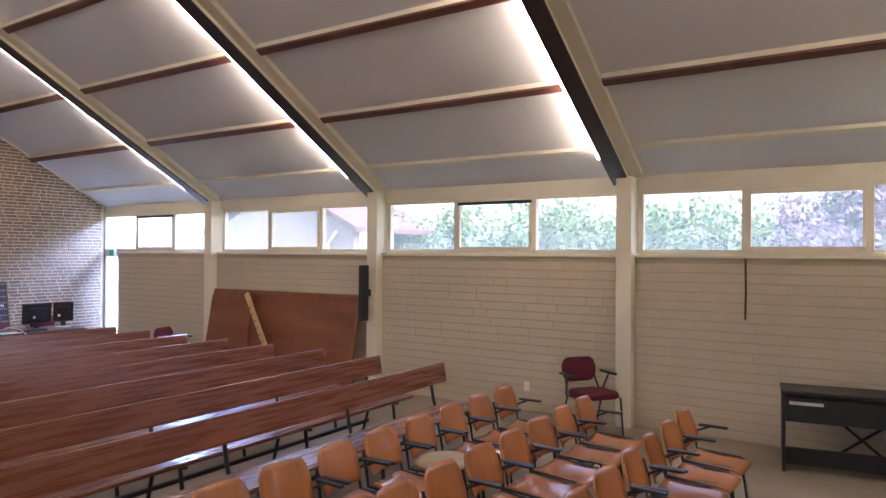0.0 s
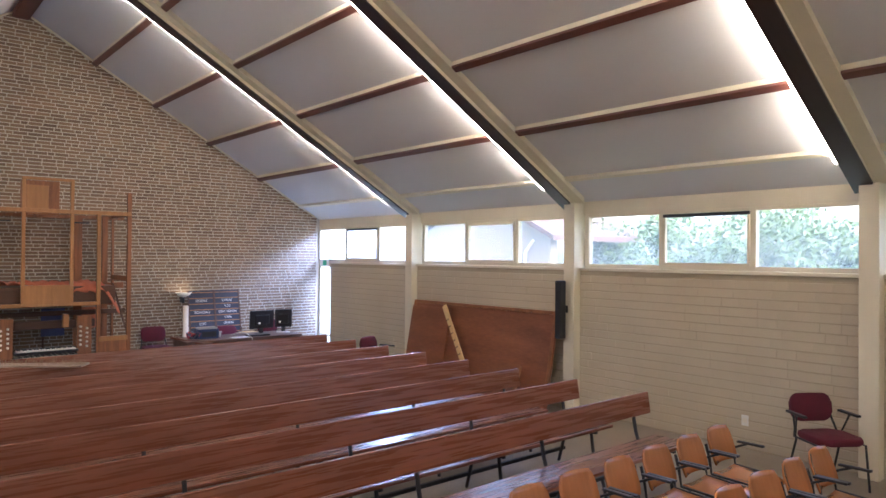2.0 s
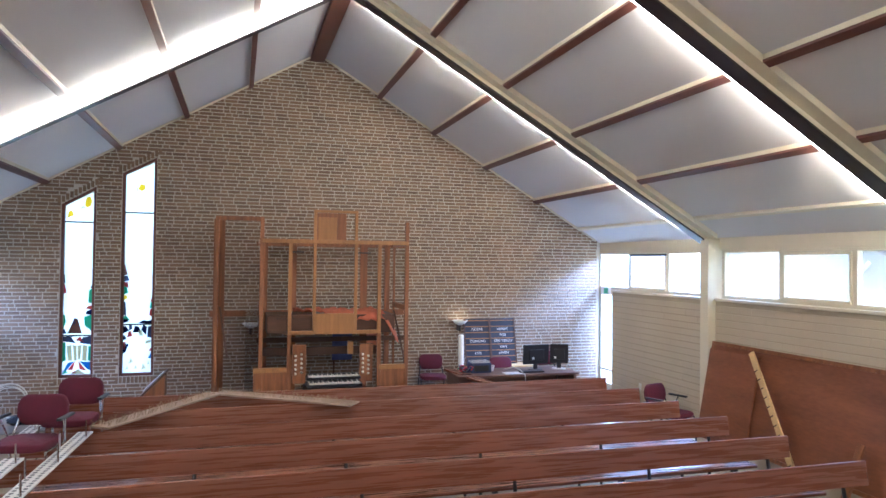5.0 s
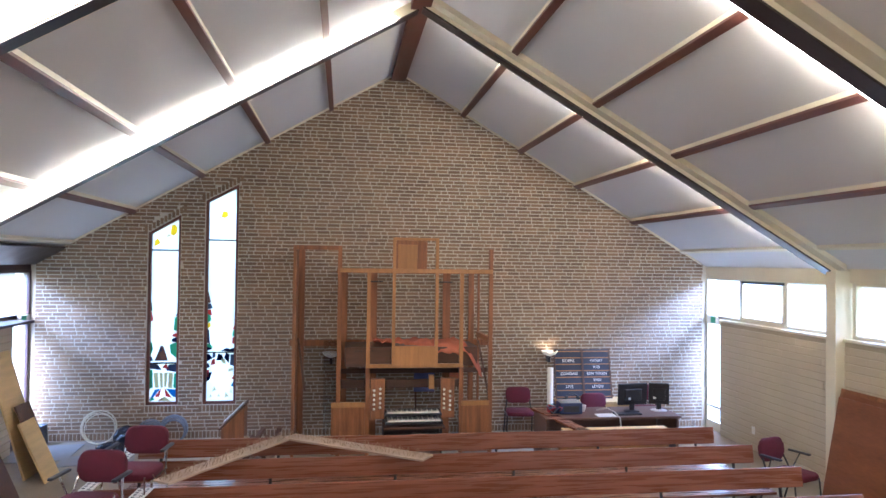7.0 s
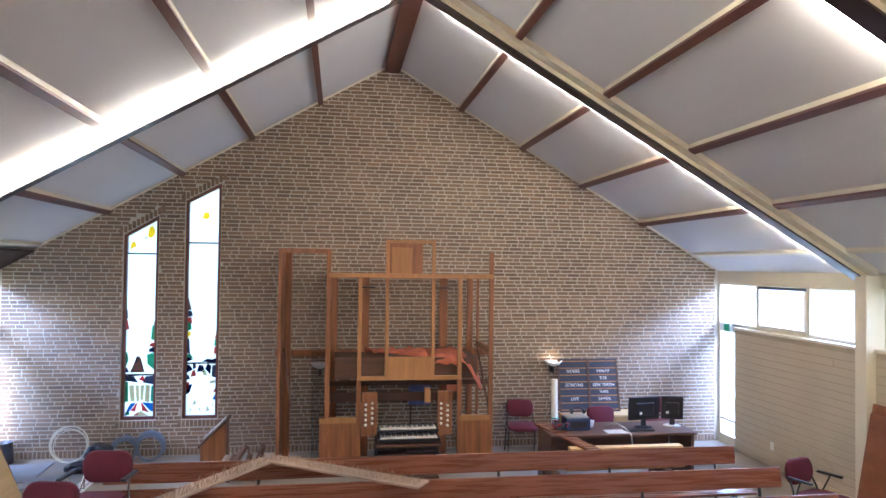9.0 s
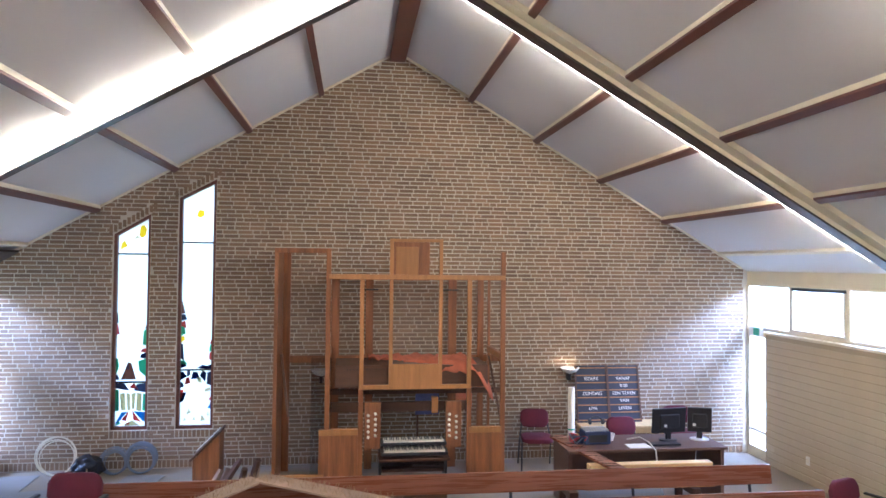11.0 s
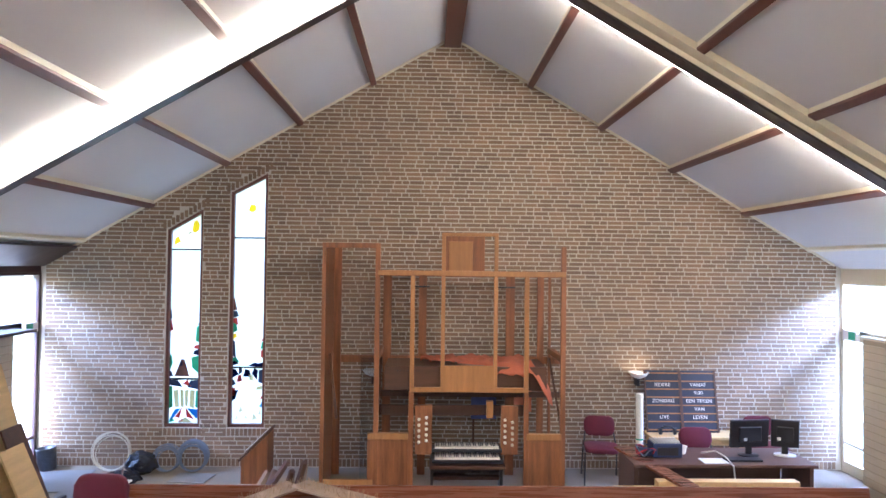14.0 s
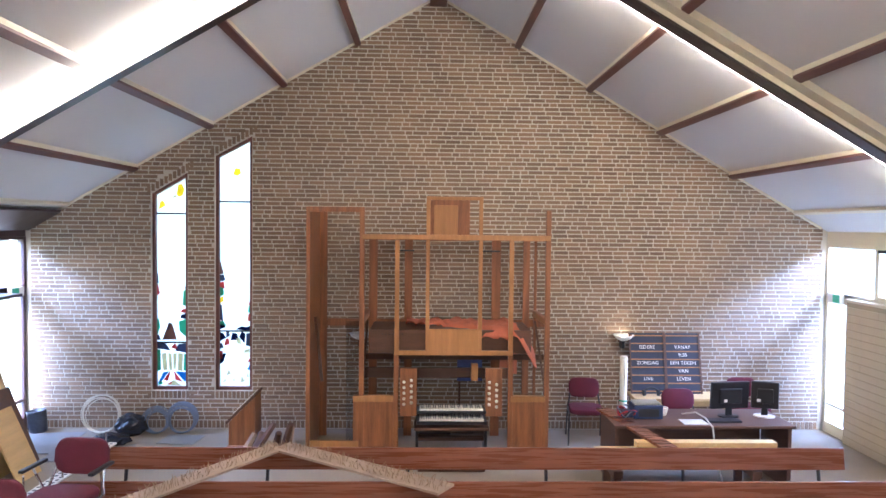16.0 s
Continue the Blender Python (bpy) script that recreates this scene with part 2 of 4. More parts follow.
def shell(rows, thick):
    """A bent sheet through a grid of points, given a thickness."""
    bm = bmesh.new()
    grid = [[bm.verts.new(p) for p in row] for row in rows]
    for a, b in zip(grid, grid[1:]):
        for i in range(len(a) - 1):
            bm.faces.new((a[i], a[i + 1], b[i + 1], b[i]))
    bmesh.ops.recalc_face_normals(bm, faces=bm.faces)
    bmesh.ops.solidify(bm, geom=bm.faces, thickness=thick)
    return bm


def moved(bm, m):
    bm.transform(m)
    return bm


# ---- the large structure ----
NORTH, SOUTH, EAST = 5.65, -5.75, 16.4
RIDGE, SLOPE = 6.225, 0.577
WALL_TOP = 1.985


def roof_z(y):
    return RIDGE - SLOPE * abs(y)


floor = link("floor", box((-0.3, SOUTH - 0.35, -0.12), (EAST + 0.3, NORTH + 0.35, 0), 0), "floor")
tagged(floor, "pale worn screed floor with dust and stains", "floor", kind="structure")

# ceiling: two sloping slabs with battens, one mesh for the boards
bm = bmesh.new()
for s, end in ((1, NORTH + 0.3), (-1, -SOUTH + 0.3)):
    add_prism(bm, [(0, RIDGE), (s * end, roof_z(end)), (s * end, roof_z(end) + 0.12), (0, RIDGE + 0.12)], "x", -0.3, EAST + 0.3)
ceiling = tagged(link("ceiling", bm, "board"), "off-white ceiling boards on two roof slopes", "ceiling", kind="structure")

RAFTERS = (3.41, 7.09, 10.82, 14.5)
COLUMNS = (3.51, 7.17, 10.885, 14.56)
PURLINS = (1.13, 2.163, 3.2, 4.265)


def bays(s):
    """The stretches between the roof beams on one slope."""
    lo, hi = (0.255, 0.088) if s > 0 else (0.088, 0.255)
    return list(zip([0.0] + [x + lo for x in RAFTERS], [x - hi for x in RAFTERS] + [EAST]))


def slope_bar(y0, y1, up, down, x0, x1):
    """A bar that runs down a slope from y0 to y1, between two depths under the boards."""
    return prism([(y0, roof_z(y0) - up), (y1, roof_z(y1) - up), (y1, roof_z(y1) - down), (y0, roof_z(y0) - down)], "x", x0, x1)


for s in (1, -1):
    edge = (NORTH - 0.02) if s > 0 else (-SOUTH - 0.02)
    for x in [b if s > 0 else b - 0.08 for b in RAFTERS]:
        half = 0.1 if s > 0 else 0.075
        rafter = tagged(new("rafter"), "cream roof beam with a dark brown underside", "roof beam", "roof beams", "structure")
        part("beam_side", slope_bar(s * 0.02, s * edge, -0.02, 0.14, x - half + 0.012, x + half - 0.012), "cream", rafter)
        part("beam_underside", slope_bar(s * 0.02, s * edge, 0.138, 0.162, x - half, x + half), "umber", rafter)
        part("edge_batten", slope_bar(s * 0.02, s * edge, -0.01, 0.075, x + 0.086 * s, x + 0.25 * s), "cream", rafter)
        # light channel along the side of the beam
        strip = tagged(new("led_strip_light"), "warm white strip light along a roof beam", "strip light", "strip lights along the beams")
        part("channel", slope_bar(s * 0.3, s * 5.25, 0.08, 0.137, x - 0.087 * s, x - 0.1 * s), "cream", strip)
        part("lamp", slope_bar(s * 0.3, s * 5.2, 0.115, 0.15, x - 0.103 * s, x - 0.128 * s), "led", strip)
    for k, y in enumerate(PURLINS):
        for i, (x0, x1) in enumerate(bays(s)):
            purlin = tagged(new("purlin"), "thin roof purlin, cream sides and red-brown underside", "roof beam", "purlins", "structure")
            part("purlin_side", slope_bar(s * (y - 0.03), s * (y + 0.03), -0.01, 0.055, x0 + 0.002, x1 - 0.002), "cream", purlin)
            part("purlin_underside", slope_bar(s * (y - 0.036), s * (y + 0.036), 0.054, 0.078, x0 + 0.003, x1 - 0.003), "brown", purlin)
    for x0, x1 in bays(s):
        low = tagged(new("batten"), "cream batten under the lowest roof boards", "trim", "battens", "structure")
        part("strip", slope_bar(s * 5.19, s * 5.24, -0.01, 0.04, x0 + 0.002, x1 - 0.002), "cream", low)
    rake = tagged(link("rake_trim", slope_bar(s * 0.12, s * (edge - 0.02), -0.01, 0.03, 0.006, 0.04), "cream"), "thin cream trim between ceiling and brick gable", "trim", kind="structure")
ridge_beam = tagged(link("ridge_beam", box((0.02, -0.12, RIDGE - 0.16), (EAST, 0.12, RIDGE + 0.02), 0.006), "brown"),
                    "red-brown ridge beam under the roof peak", "roof beam", kind="structure")

# gable wall with two tall stained windows: inner face at x = 0
G0, G1 = SOUTH - 0.3, NORTH + 0.3
WIN = [(-4.06, -3.545, 0.55, 3.375, 3.685), (-3.16, -2.63, 0.55, 3.92, 4.215)]  # y0, y1, sill, head at y0, head at y1
gable = tagged(new("wall_gable"), "brown brick gable wall with pale mortar joints", "wall", kind="structure")
cuts = [G0, WIN[0][0], WIN[0][1], WIN[1][0], WIN[1][1], 0.0, G1]
bm = bmesh.new()
for i, (a, b) in enumerate(zip(cuts, cuts[1:])):
    if i in (1, 3):
        _, _, sill, h0, h1 = WIN[i // 2]
        add_prism(bm, [(a, -0.02), (b, -0.02), (b, sill), (a, sill)], "x", -0.3, 0)
        add_prism(bm, [(a, h0), (b, h1), (b, roof_z(b) + 0.05), (a, roof_z(a) + 0.05)], "x", -0.3, 0)
    else:
        add_prism(bm, [(a, -0.02), (b, -0.02), (b, roof_z(b) + 0.05), (a, roof_z(a) + 0.05)], "x", -0.3, 0)
part("mortar_bed", bm, "mortar", gable)

wall_east = tagged(link("wall_east", prism([(G0, -0.02), (G1, -0.02), (G1, roof_z(G1) + 0.05), (0, RIDGE + 0.05), (G0, roof_z(G0) + 0.05)], "x", EAST, EAST + 0.25), "cream"),
                   "plain cream wall behind the chairs", "wall", kind="structure")

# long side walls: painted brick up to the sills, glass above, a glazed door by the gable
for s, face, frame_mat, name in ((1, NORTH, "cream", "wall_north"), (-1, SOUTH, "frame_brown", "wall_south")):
    x_wall = 0.62 if s > 0 else 0.74
    lo, hi = sorted((face, face + s * 0.12))
    wall = tagged(new(name), "painted cream brick wall below the high windows", "wall", kind="structure")
    part("joint_bed", box((x_wall, lo, -0.02), (EAST, hi, WALL_TOP - 0.02), 0), "paint_joint", wall)
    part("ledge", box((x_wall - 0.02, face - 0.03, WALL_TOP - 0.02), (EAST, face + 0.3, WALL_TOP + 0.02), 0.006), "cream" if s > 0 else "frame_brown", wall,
         "smooth painted ledge on the wall")
    # frame members of the high windows
    yg0, yg1 = face + s * 0.07, face + s * 0.15
    lo, hi = sorted((yg0, yg1))
    eave = roof_z(abs(face)) + 0.03
    head = 2.74
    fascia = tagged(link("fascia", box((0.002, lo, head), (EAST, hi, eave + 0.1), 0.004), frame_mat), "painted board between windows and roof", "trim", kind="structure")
    outer = tagged(link("wall_outer", box((x_wall + 0.3, face + s * 0.13, -0.1), (EAST, face + s * 0.3, WALL_TOP - 0.03), 0), "out_brick"),
                   "outer brick skin under the windows", "wall", kind="structure")
    groups = [(0.02, 1.12, 2.29, 3.22), (3.68, 4.83, 5.98, 7.06), (7.32, 8.48, 9.65, 10.76), (11.02, 12.15, 13.3, 14.42), (14.68, 15.6, EAST - 0.02)]
    for i, edges in enumerate(groups):
        window = tagged(new(f"window_{i + 1 + (5 if s < 0 else 0)}"), "row of high windows in a painted frame", "window", kind="structure")
        base = WALL_TOP + 0.022
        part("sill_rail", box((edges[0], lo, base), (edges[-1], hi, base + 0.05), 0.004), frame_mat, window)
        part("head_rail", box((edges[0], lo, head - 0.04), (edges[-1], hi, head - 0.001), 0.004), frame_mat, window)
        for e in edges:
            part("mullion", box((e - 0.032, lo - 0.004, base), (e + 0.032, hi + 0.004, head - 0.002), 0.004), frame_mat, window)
        for j, (a, b) in enumerate(zip(edges, edges[1:])):
            p = part("pane", box((a + 0.03, face + s * 0.105, base + 0.045), (b - 0.03, face + s * 0.111, head - 0.035), 0), "pane", window)
            p.visible_shadow = False
            if j == 1 and s > 0:
                # the middle light opens: a thin sash and a dark vent rail
                for q, (u, v) in enumerate((((a + 0.034, base + 0.05), (b - 0.034, base + 0.085)), ((a + 0.034, head - 0.085), (b - 0.034, head - 0.045)),
                                            ((a + 0.034, base + 0.085), (a + 0.065, head - 0.085)), ((b - 0.065, base + 0.085), (b - 0.034, head - 0.085)))):
                    sy = sorted((face + s * 0.05, face + s * 0.1))
                    part("sash_rail", box((u[0], sy[0], u[1]), (v[0], sy[1], v[1]), 0.003), "steel_black" if q == 1 and i in (0, 2) else frame_mat, window)
    # columns under the beams
    for x in COLUMNS if s > 0 else [2 * a - b for a, b in zip(RAFTERS, COLUMNS)]:
        c = sorted((face - s * 0.14, face + s * 0.16))
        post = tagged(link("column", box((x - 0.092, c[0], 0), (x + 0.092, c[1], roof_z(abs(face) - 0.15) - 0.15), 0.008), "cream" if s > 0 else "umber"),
                      "square painted column under a roof beam", "column", "columns", "structure")
    # glazed door and the lights over it
    door = tagged(new("door_1" if s > 0 else "door_2"), "glazed outside door in a painted frame", "door", kind="structure")
    d1 = x_wall - 0.02
    for a, b in (((0.012, lo, 0), (0.07, hi, 2.05)), ((d1 - 0.05, lo, 0), (d1, hi, 2.05)), ((0.07, lo, 1.9), (d1 - 0.05, hi, 2.05)), ((0.07, lo, 0), (d1 - 0.05, hi, 0.16))):
        part("frame_member", box(a, b, 0.004), frame_mat, door)
    part("cross_rail", box((0.07, lo + 0.01, 0.4), (d1 - 0.05, hi - 0.01, 0.44), 0.003), frame_mat, door)
    part("pane", box((0.07, face + s * 0.105, 0.16), (d1 - 0.05, face + s * 0.111, 1.9), 0), "pane", door).visible_shadow = False
    sign = thing("exit_sign", (0.3, face + s * 0.038, 1.98), "small white and green exit sign over the door", "sign")
    part("housing", box((-0.15, -0.03, -0.07), (0.15, 0.03, 0.07), 0.006), "white", sign)
    part("face", box((-0.02, -s * 0.034, -0.055), (0.13, -s * 0.03, 0.055), 0.0), "green", sign)
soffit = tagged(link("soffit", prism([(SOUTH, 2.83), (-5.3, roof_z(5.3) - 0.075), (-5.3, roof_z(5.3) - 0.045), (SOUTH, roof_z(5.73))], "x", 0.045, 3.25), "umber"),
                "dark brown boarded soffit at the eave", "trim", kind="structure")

# ---- stained windows ----
def clip_poly(poly, y0, y1, z0, z1):
    """Cut a polygon to a rectangle."""
    for axis, lim, keep in ((0, y0, 1), (0, y1, -1), (1, z0, 1), (1, z1, -1)):
        out = []
        for p, q in zip(poly, poly[1:] + poly[:1]):
            a, b = keep * (p[axis] - lim), keep * (q[axis] - lim)
            if a >= 0:
                out.append(p)
            if (a < 0) != (b < 0):
                f = a / (a - b)
                out.append((p[0] + (q[0] - p[0]) * f, p[1] + (q[1] - p[1]) * f))
        poly = out
        if len(poly) < 3:
            return []
    return poly


# shapes in shares of the pane's width and metres above its foot
LEFT_GLASS = [
    ("sand", [(.36, .62), (.48, .6), (.5, .3), (.4, .3)]), ("sand", [(.52, .6), (.66, .62), (.62, .32), (.54, .32)]), ("blue", [(.1, .78), (.5, .8), (.46, .83), (.1, .83)]), ("red", [(.3, .04), (.5, .1), (.46, .04)]),
    ("blue", [(0, .70), (.45, .66), (.3, .78), (0, .80)]), ("blue", [(.6, .66), (1, .62), (1, .80), (.7, .78)]), ("red", [(.45, .72), (.75, .66), (.6, .8)]),
    ("green", [(0, .28), (.12, .3), (.1, .68), (0, .68)]), ("green", [(.88, .3), (1, .28), (1, .6), (.9, .6)]),
    ("sand", [(.14, .6), (.3, .62), (.34, .3), (.2, .3)]), ("sand", [(.7, .62), (.86, .6), (.84, .28), (.68, .3)]),
    ("red", [(.2, .12), (.45, .3), (.36, .1)]), ("red", [(.55, .3), (.85, .08), (.6, .12)]), ("sky", [(0, .05), (.2, .26), (.4, .28), (.15, .1)]), ("sky", [(.6, .28), (1, .26), (1, .1), (.9, .1)]),
    ("green", [(0, .02), (.2, .05), (.1, .12)]), ("sand", [(.3, .02), (.8, .02), (.55, .12)]),
    ("brown", [(.16, .86), (.66, .86), (.5, 1.16), (.38, 1.18), (.3, 1.05)]), ("blue", [(.32, 1.03), (.44, 1.06), (.4, 1.18)]), ("green", [(0, .95), (.1, 1.1), (.05, 1.25), (0, 1.25)]),
    ("blue", [(0, .86), (.12, .86), (.06, .95), (0, .95)]), ("green", [(.75, 1.02), (1, .9), (1, 1.25), (.72, 1.2)]), ("navy", [(.78, 1.26), (1, 1.24), (1, 1.36), (.8, 1.32)]), ("red", [(.78, 1.37), (1, 1.35), (1, 1.44), (.84, 1.42)]),
    ("green", [(.85, 1.5), (1, 1.48), (1, 1.8), (.88, 1.76)]), ("red", [(0, 1.68), (.1, 1.7), (.04, 1.86), (0, 1.9)]), ("blue", [(.92, 1.8), (1, 1.8), (1, 1.9)]), ("navy", [(0, 1.9), (.05, 1.9), (.03, 2.05), (0, 2.1)]),
    ("yellow", [(.66, 2.78), (.76, 2.74), (.88, 2.78), (.92, 2.86), (.84, 2.93), (.72, 2.92)]), ("yellow", [(.06, 2.56), (.3, 2.62), (.2, 2.7), (.1, 2.66)]), ("sand", [(.5, 2.72), (.7, 2.74), (.6, 2.78)])]
RIGHT_GLASS = [
    ("navy", [(.62, .92), (.8, .8), (.83, .98), (.7, 1.02)]), ("red", [(0, .5), (.07, .52), (.1, .66), (0, .66)]), ("blue", [(.2, .9), (.32, .94), (.3, 1.02), (.2, 1.02)]), ("sand", [(.55, .8), (.7, .78), (.66, .9), (.52, .9)]), ("sand", [(.2, .2), (.36, .24), (.28, .32)]),
    ("navy", [(0, .84), (.2, .9), (.1, .99), (0, 1.0)]), ("red", [(.14, .76), (.32, .78), (.28, .9), (.18, .88)]), ("navy", [(.34, .86), (.62, .86), (.55, .98), (.4, 1.0)]), ("blue", [(.84, .76), (1, .74), (1, 1.0), (.86, .98)]),
    ("sand", [(.78, .62), (.96, .64), (.96, .7), (.8, .68)]), ("navy", [(0, .42), (.1, .45), (.2, .62), (0, .6)]), ("blue", [(0, .7), (.12, .72), (.06, .8), (0, .8)]), ("red", [(.9, .46), (1, .46), (1, .56)]), ("sky", [(.88, .32), (1, .3), (1, .44)]),
    ("sand", [(.1, .08), (.2, .1), (.16, .16)]), ("sand", [(.4, .1), (.5, .1), (.46, .17)]), ("sand", [(.66, .07), (.82, .1), (.7, .2)]), ("sand", [(.86, .18), (.94, .18), (.9, .26)]),
    ("navy", [(.5, 1.06), (1, 1.03), (1, 1.13), (.84, 1.1), (.7, 1.12)]), ("navy", [(0, 1.06), (.2, 1.1), (.06, 1.16), (0, 1.16)]), ("green", [(0, 1.14), (.22, 1.12), (.1, 1.22), (0, 1.2)]),
    ("blue", [(0, 1.24), (.1, 1.2), (.06, 1.5), (0, 1.52)]), ("yellow", [(0, 1.54), (.12, 1.58), (.1, 1.66), (0, 1.64)]), ("green", [(0, 1.66), (.14, 1.7), (.1, 1.82), (0, 1.84)]), ("red", [(0, 1.84), (.16, 1.8), (.12, 1.94), (0, 1.92)]),
    ("blue", [(0, 1.94), (.18, 1.96), (.12, 2.06), (0, 2.06)]), ("brown", [(0, 2.07), (.12, 2.08), (.02, 2.3), (0, 2.3)]), ("red", [(.9, 1.22), (1, 1.2), (1, 1.36), (.92, 1.34)]), ("green", [(.9, 1.38), (1, 1.36), (1, 1.5), (.94, 1.5)]),
    ("red", [(.92, 1.52), (1, 1.5), (1, 1.62)]), ("yellow", [(.42, 3.08), (.56, 3.05), (.68, 3.09), (.66, 3.16), (.5, 3.17)]), ("sand", [(.34, 3.16), (.4, 3.03), (.44, 3.05)])]
for (y0, y1, sill, h0, h1), art, bars in ((WIN[0], LEFT_GLASS, (0.68, 2.54)), (WIN[1], RIGHT_GLASS, (0.85, 2.72))):
    win = tagged(new("stained_window"), "tall narrow stained glass window with a slanting head", "window", "stained windows")
    w = 0.045
    def rail(u, lo=-0.16, hi=-0.05):
        part("frame_member", prism(u, "x", lo, hi), "brown", win)
    rail([(y0, sill), (y1, sill), (y1, sill + w), (y0, sill + w)])
    rail([(y0, sill + w), (y0 + w, sill + w), (y0 + w, h0 + 0.02), (y0, h0)])
    rail([(y1 - w, sill + w), (y1, sill + w), (y1, h1), (y1 - w, h1 - 0.03)])
    rail([(y0 + w, h0 + 0.025 - w), (y1 - w, h1 - 0.03 - w), (y1 - w, h1 - 0.03), (y0 + w, h0 + 0.025)])
    for b in bars:
        part("glazing_bar", box((-0.13, y0 + w, sill + b - 0.01), (-0.07, y1 - w, sill + b + 0.01), 0.002), "steel_black", win)
    part("ground_glass", prism([(y0 + w, sill + w), (y1 - w, sill + w), (y1 - w, h1 - 0.07), (y0 + w, h0)], "x", -0.108, -0.104), "white", win, "white backlit glass")
    bpy.data.objects[win.children[-1].name].data.materials[0] = STAIN["white"]
    wide = y1 - y0 - 2 * w
    for colour, shape in art:
        poly = clip_poly([(y0 + w + u * wide, sill + 0.035 + (v if v > 2.4 else v * 0.79)) for u, v in shape], y0 + w, y1 - w, sill + w, h1)
        if poly:
            part("coloured_glass", prism(poly, "x", -0.1015, -0.0985), colour, win)

# ---- outside ----
ground = tagged(link("ground", box((-60, -60, -0.5), (60, 60, -0.13), 0), "grass"), "grass outside the building", "ground", kind="structure")


def leaves(name, label, at, size, count, mat, seed, kind="stuff", leaf=0.07):
    """Many small leaf blades spread through a ragged mass."""
    rng = np.random.default_rng(seed)
    verts, faces = [], []
    clumps = [(Vector(at) + Vector((rng.uniform(-1, 1) * size[0], rng.uniform(-1, 1) * size[1], rng.uniform(0, 1) * size[2])), rng.uniform(0.35, 0.8)) for _ in range(max(8, count // 90))]
    for i in range(count):
        c, r = clumps[rng.integers(len(clumps))]
        d = Vector(rng.normal(size=3)).normalized() * r * rng.uniform(0.55, 1.0)
        p = c + d
        p.z = max(p.z, -0.1)
        u = Vector(rng.normal(size=3)).normalized()
        v = u.orthogonal().normalized()
        k = leaf * rng.uniform(0.6, 1.5)
        n = len(verts)
        verts += [p - u * k, p + v * k * 0.5, p + u * k, p - v * k * 0.5]
        faces.append((n, n + 1, n + 2, n + 3))
    me = bpy.data.meshes.new(name)
    me.from_pydata([tuple(v) for v in verts], [], faces)
    me.materials.append(M[mat])
    return tagged(new(name, me), label, "hedge", kind=kind)


leaves("hedge", "dense green garden shrubs beyond the windows", (6.5, 17.5, 0.0), (8.0, 1.5, 3.3), 34000, "leaf", 3, leaf=0.085)
leaves("hedge", "mauve flowering shrubs beyond the windows", (16.5, 16.0, 0.0), (5.0, 1.2, 3.6), 26000, "leaf_mauve", 4, leaf=0.085)
leaves("hedge", "green shrubs on the other side of the building", (7.0, -17.0, 0.0), (7.0, 1.2, 2.4), 9000, "leaf", 5)
for s in (1, -1):
    wing = thing("neighbouring_building", (-3.2, s * 13.5, -0.13), "brick wing with a low pitched roof outside the door", "building")
    part("wall", prism([(-3.0, 0), (3.2, 0), (3.2, 2.9), (0.1, 4.4), (-3.0, 2.9)], "y", 0 if s > 0 else -0.3, 0.3 if s > 0 else 0), "out_brick", wing)
    part("roof", prism([(-3.4, 2.75), (0.1, 4.45), (3.6, 2.75), (3.6, 2.9), (0.1, 4.62), (-3.4, 2.9)], "y", -0.35, 4.0 if s > 0 else 0.35), "roof_tile", wing)
    part("downpipe", tube([(2.3, -s * 0.12, 0.1), (2.3, -s * 0.12, 2.4), (2.7, -s * 0.2, 2.75)], 0.05), "zinc", wing)

# ---- benches ----
BENCH_X = [9.463 - 0.867 * k for k in range(8)]
Y0, Y1 = -3.2, 3.915


def bench():
    """Long church bench: it faces +x, its back along x = 0."""
    b = thing("church_bench", (BENCH_X[0], 0, 0), "long mahogany church bench on black steel legs", "bench", "rows of church benches")
    lean = Matrix.Translation((0, 0, 0.67)) @ Matrix.Rotation(radians(-9), 4, "Y") @ Matrix.Translation((0, 0, -0.67))
    part("backrest", moved(box((-0.006, Y0, 0.632), (0.024, Y1, 0.838), 0.007), lean), "bench", b)
    part("seat", box((0.07, Y0, 0.405), (0.46, Y1, 0.437), 0.008), "bench", b)
    y = Y0 + 0.25
    step = (Y1 - Y0 - 0.5) / 5
    for i in range(6):
        yy = y + i * step
        leg = part("leg", tube([(-0.03, yy, 0.79), (0.025, yy, 0.5), (0.06, yy, 0.39), (-0.05, yy, 0.0)], 0.017), "steel_black", b)
        part("seat_bearer", box((0.04, yy - 0.016, 0.375), (0.44, yy + 0.016, 0.404), 0.003), "steel_black", leg)
        part("front_leg", tube([(0.37, yy, 0.38), (0.42, yy, 0.0)], 0.017), "steel_black", leg)
    part("foot_rail", box((-0.03, Y0 + 0.2, 0.12), (0.0, Y1 - 0.2, 0.155), 0.003), "steel_black", b)
    return b


first = bench()
for x in BENCH_X[1:]:
    copy_thing(first, pose(x, 0, 0))


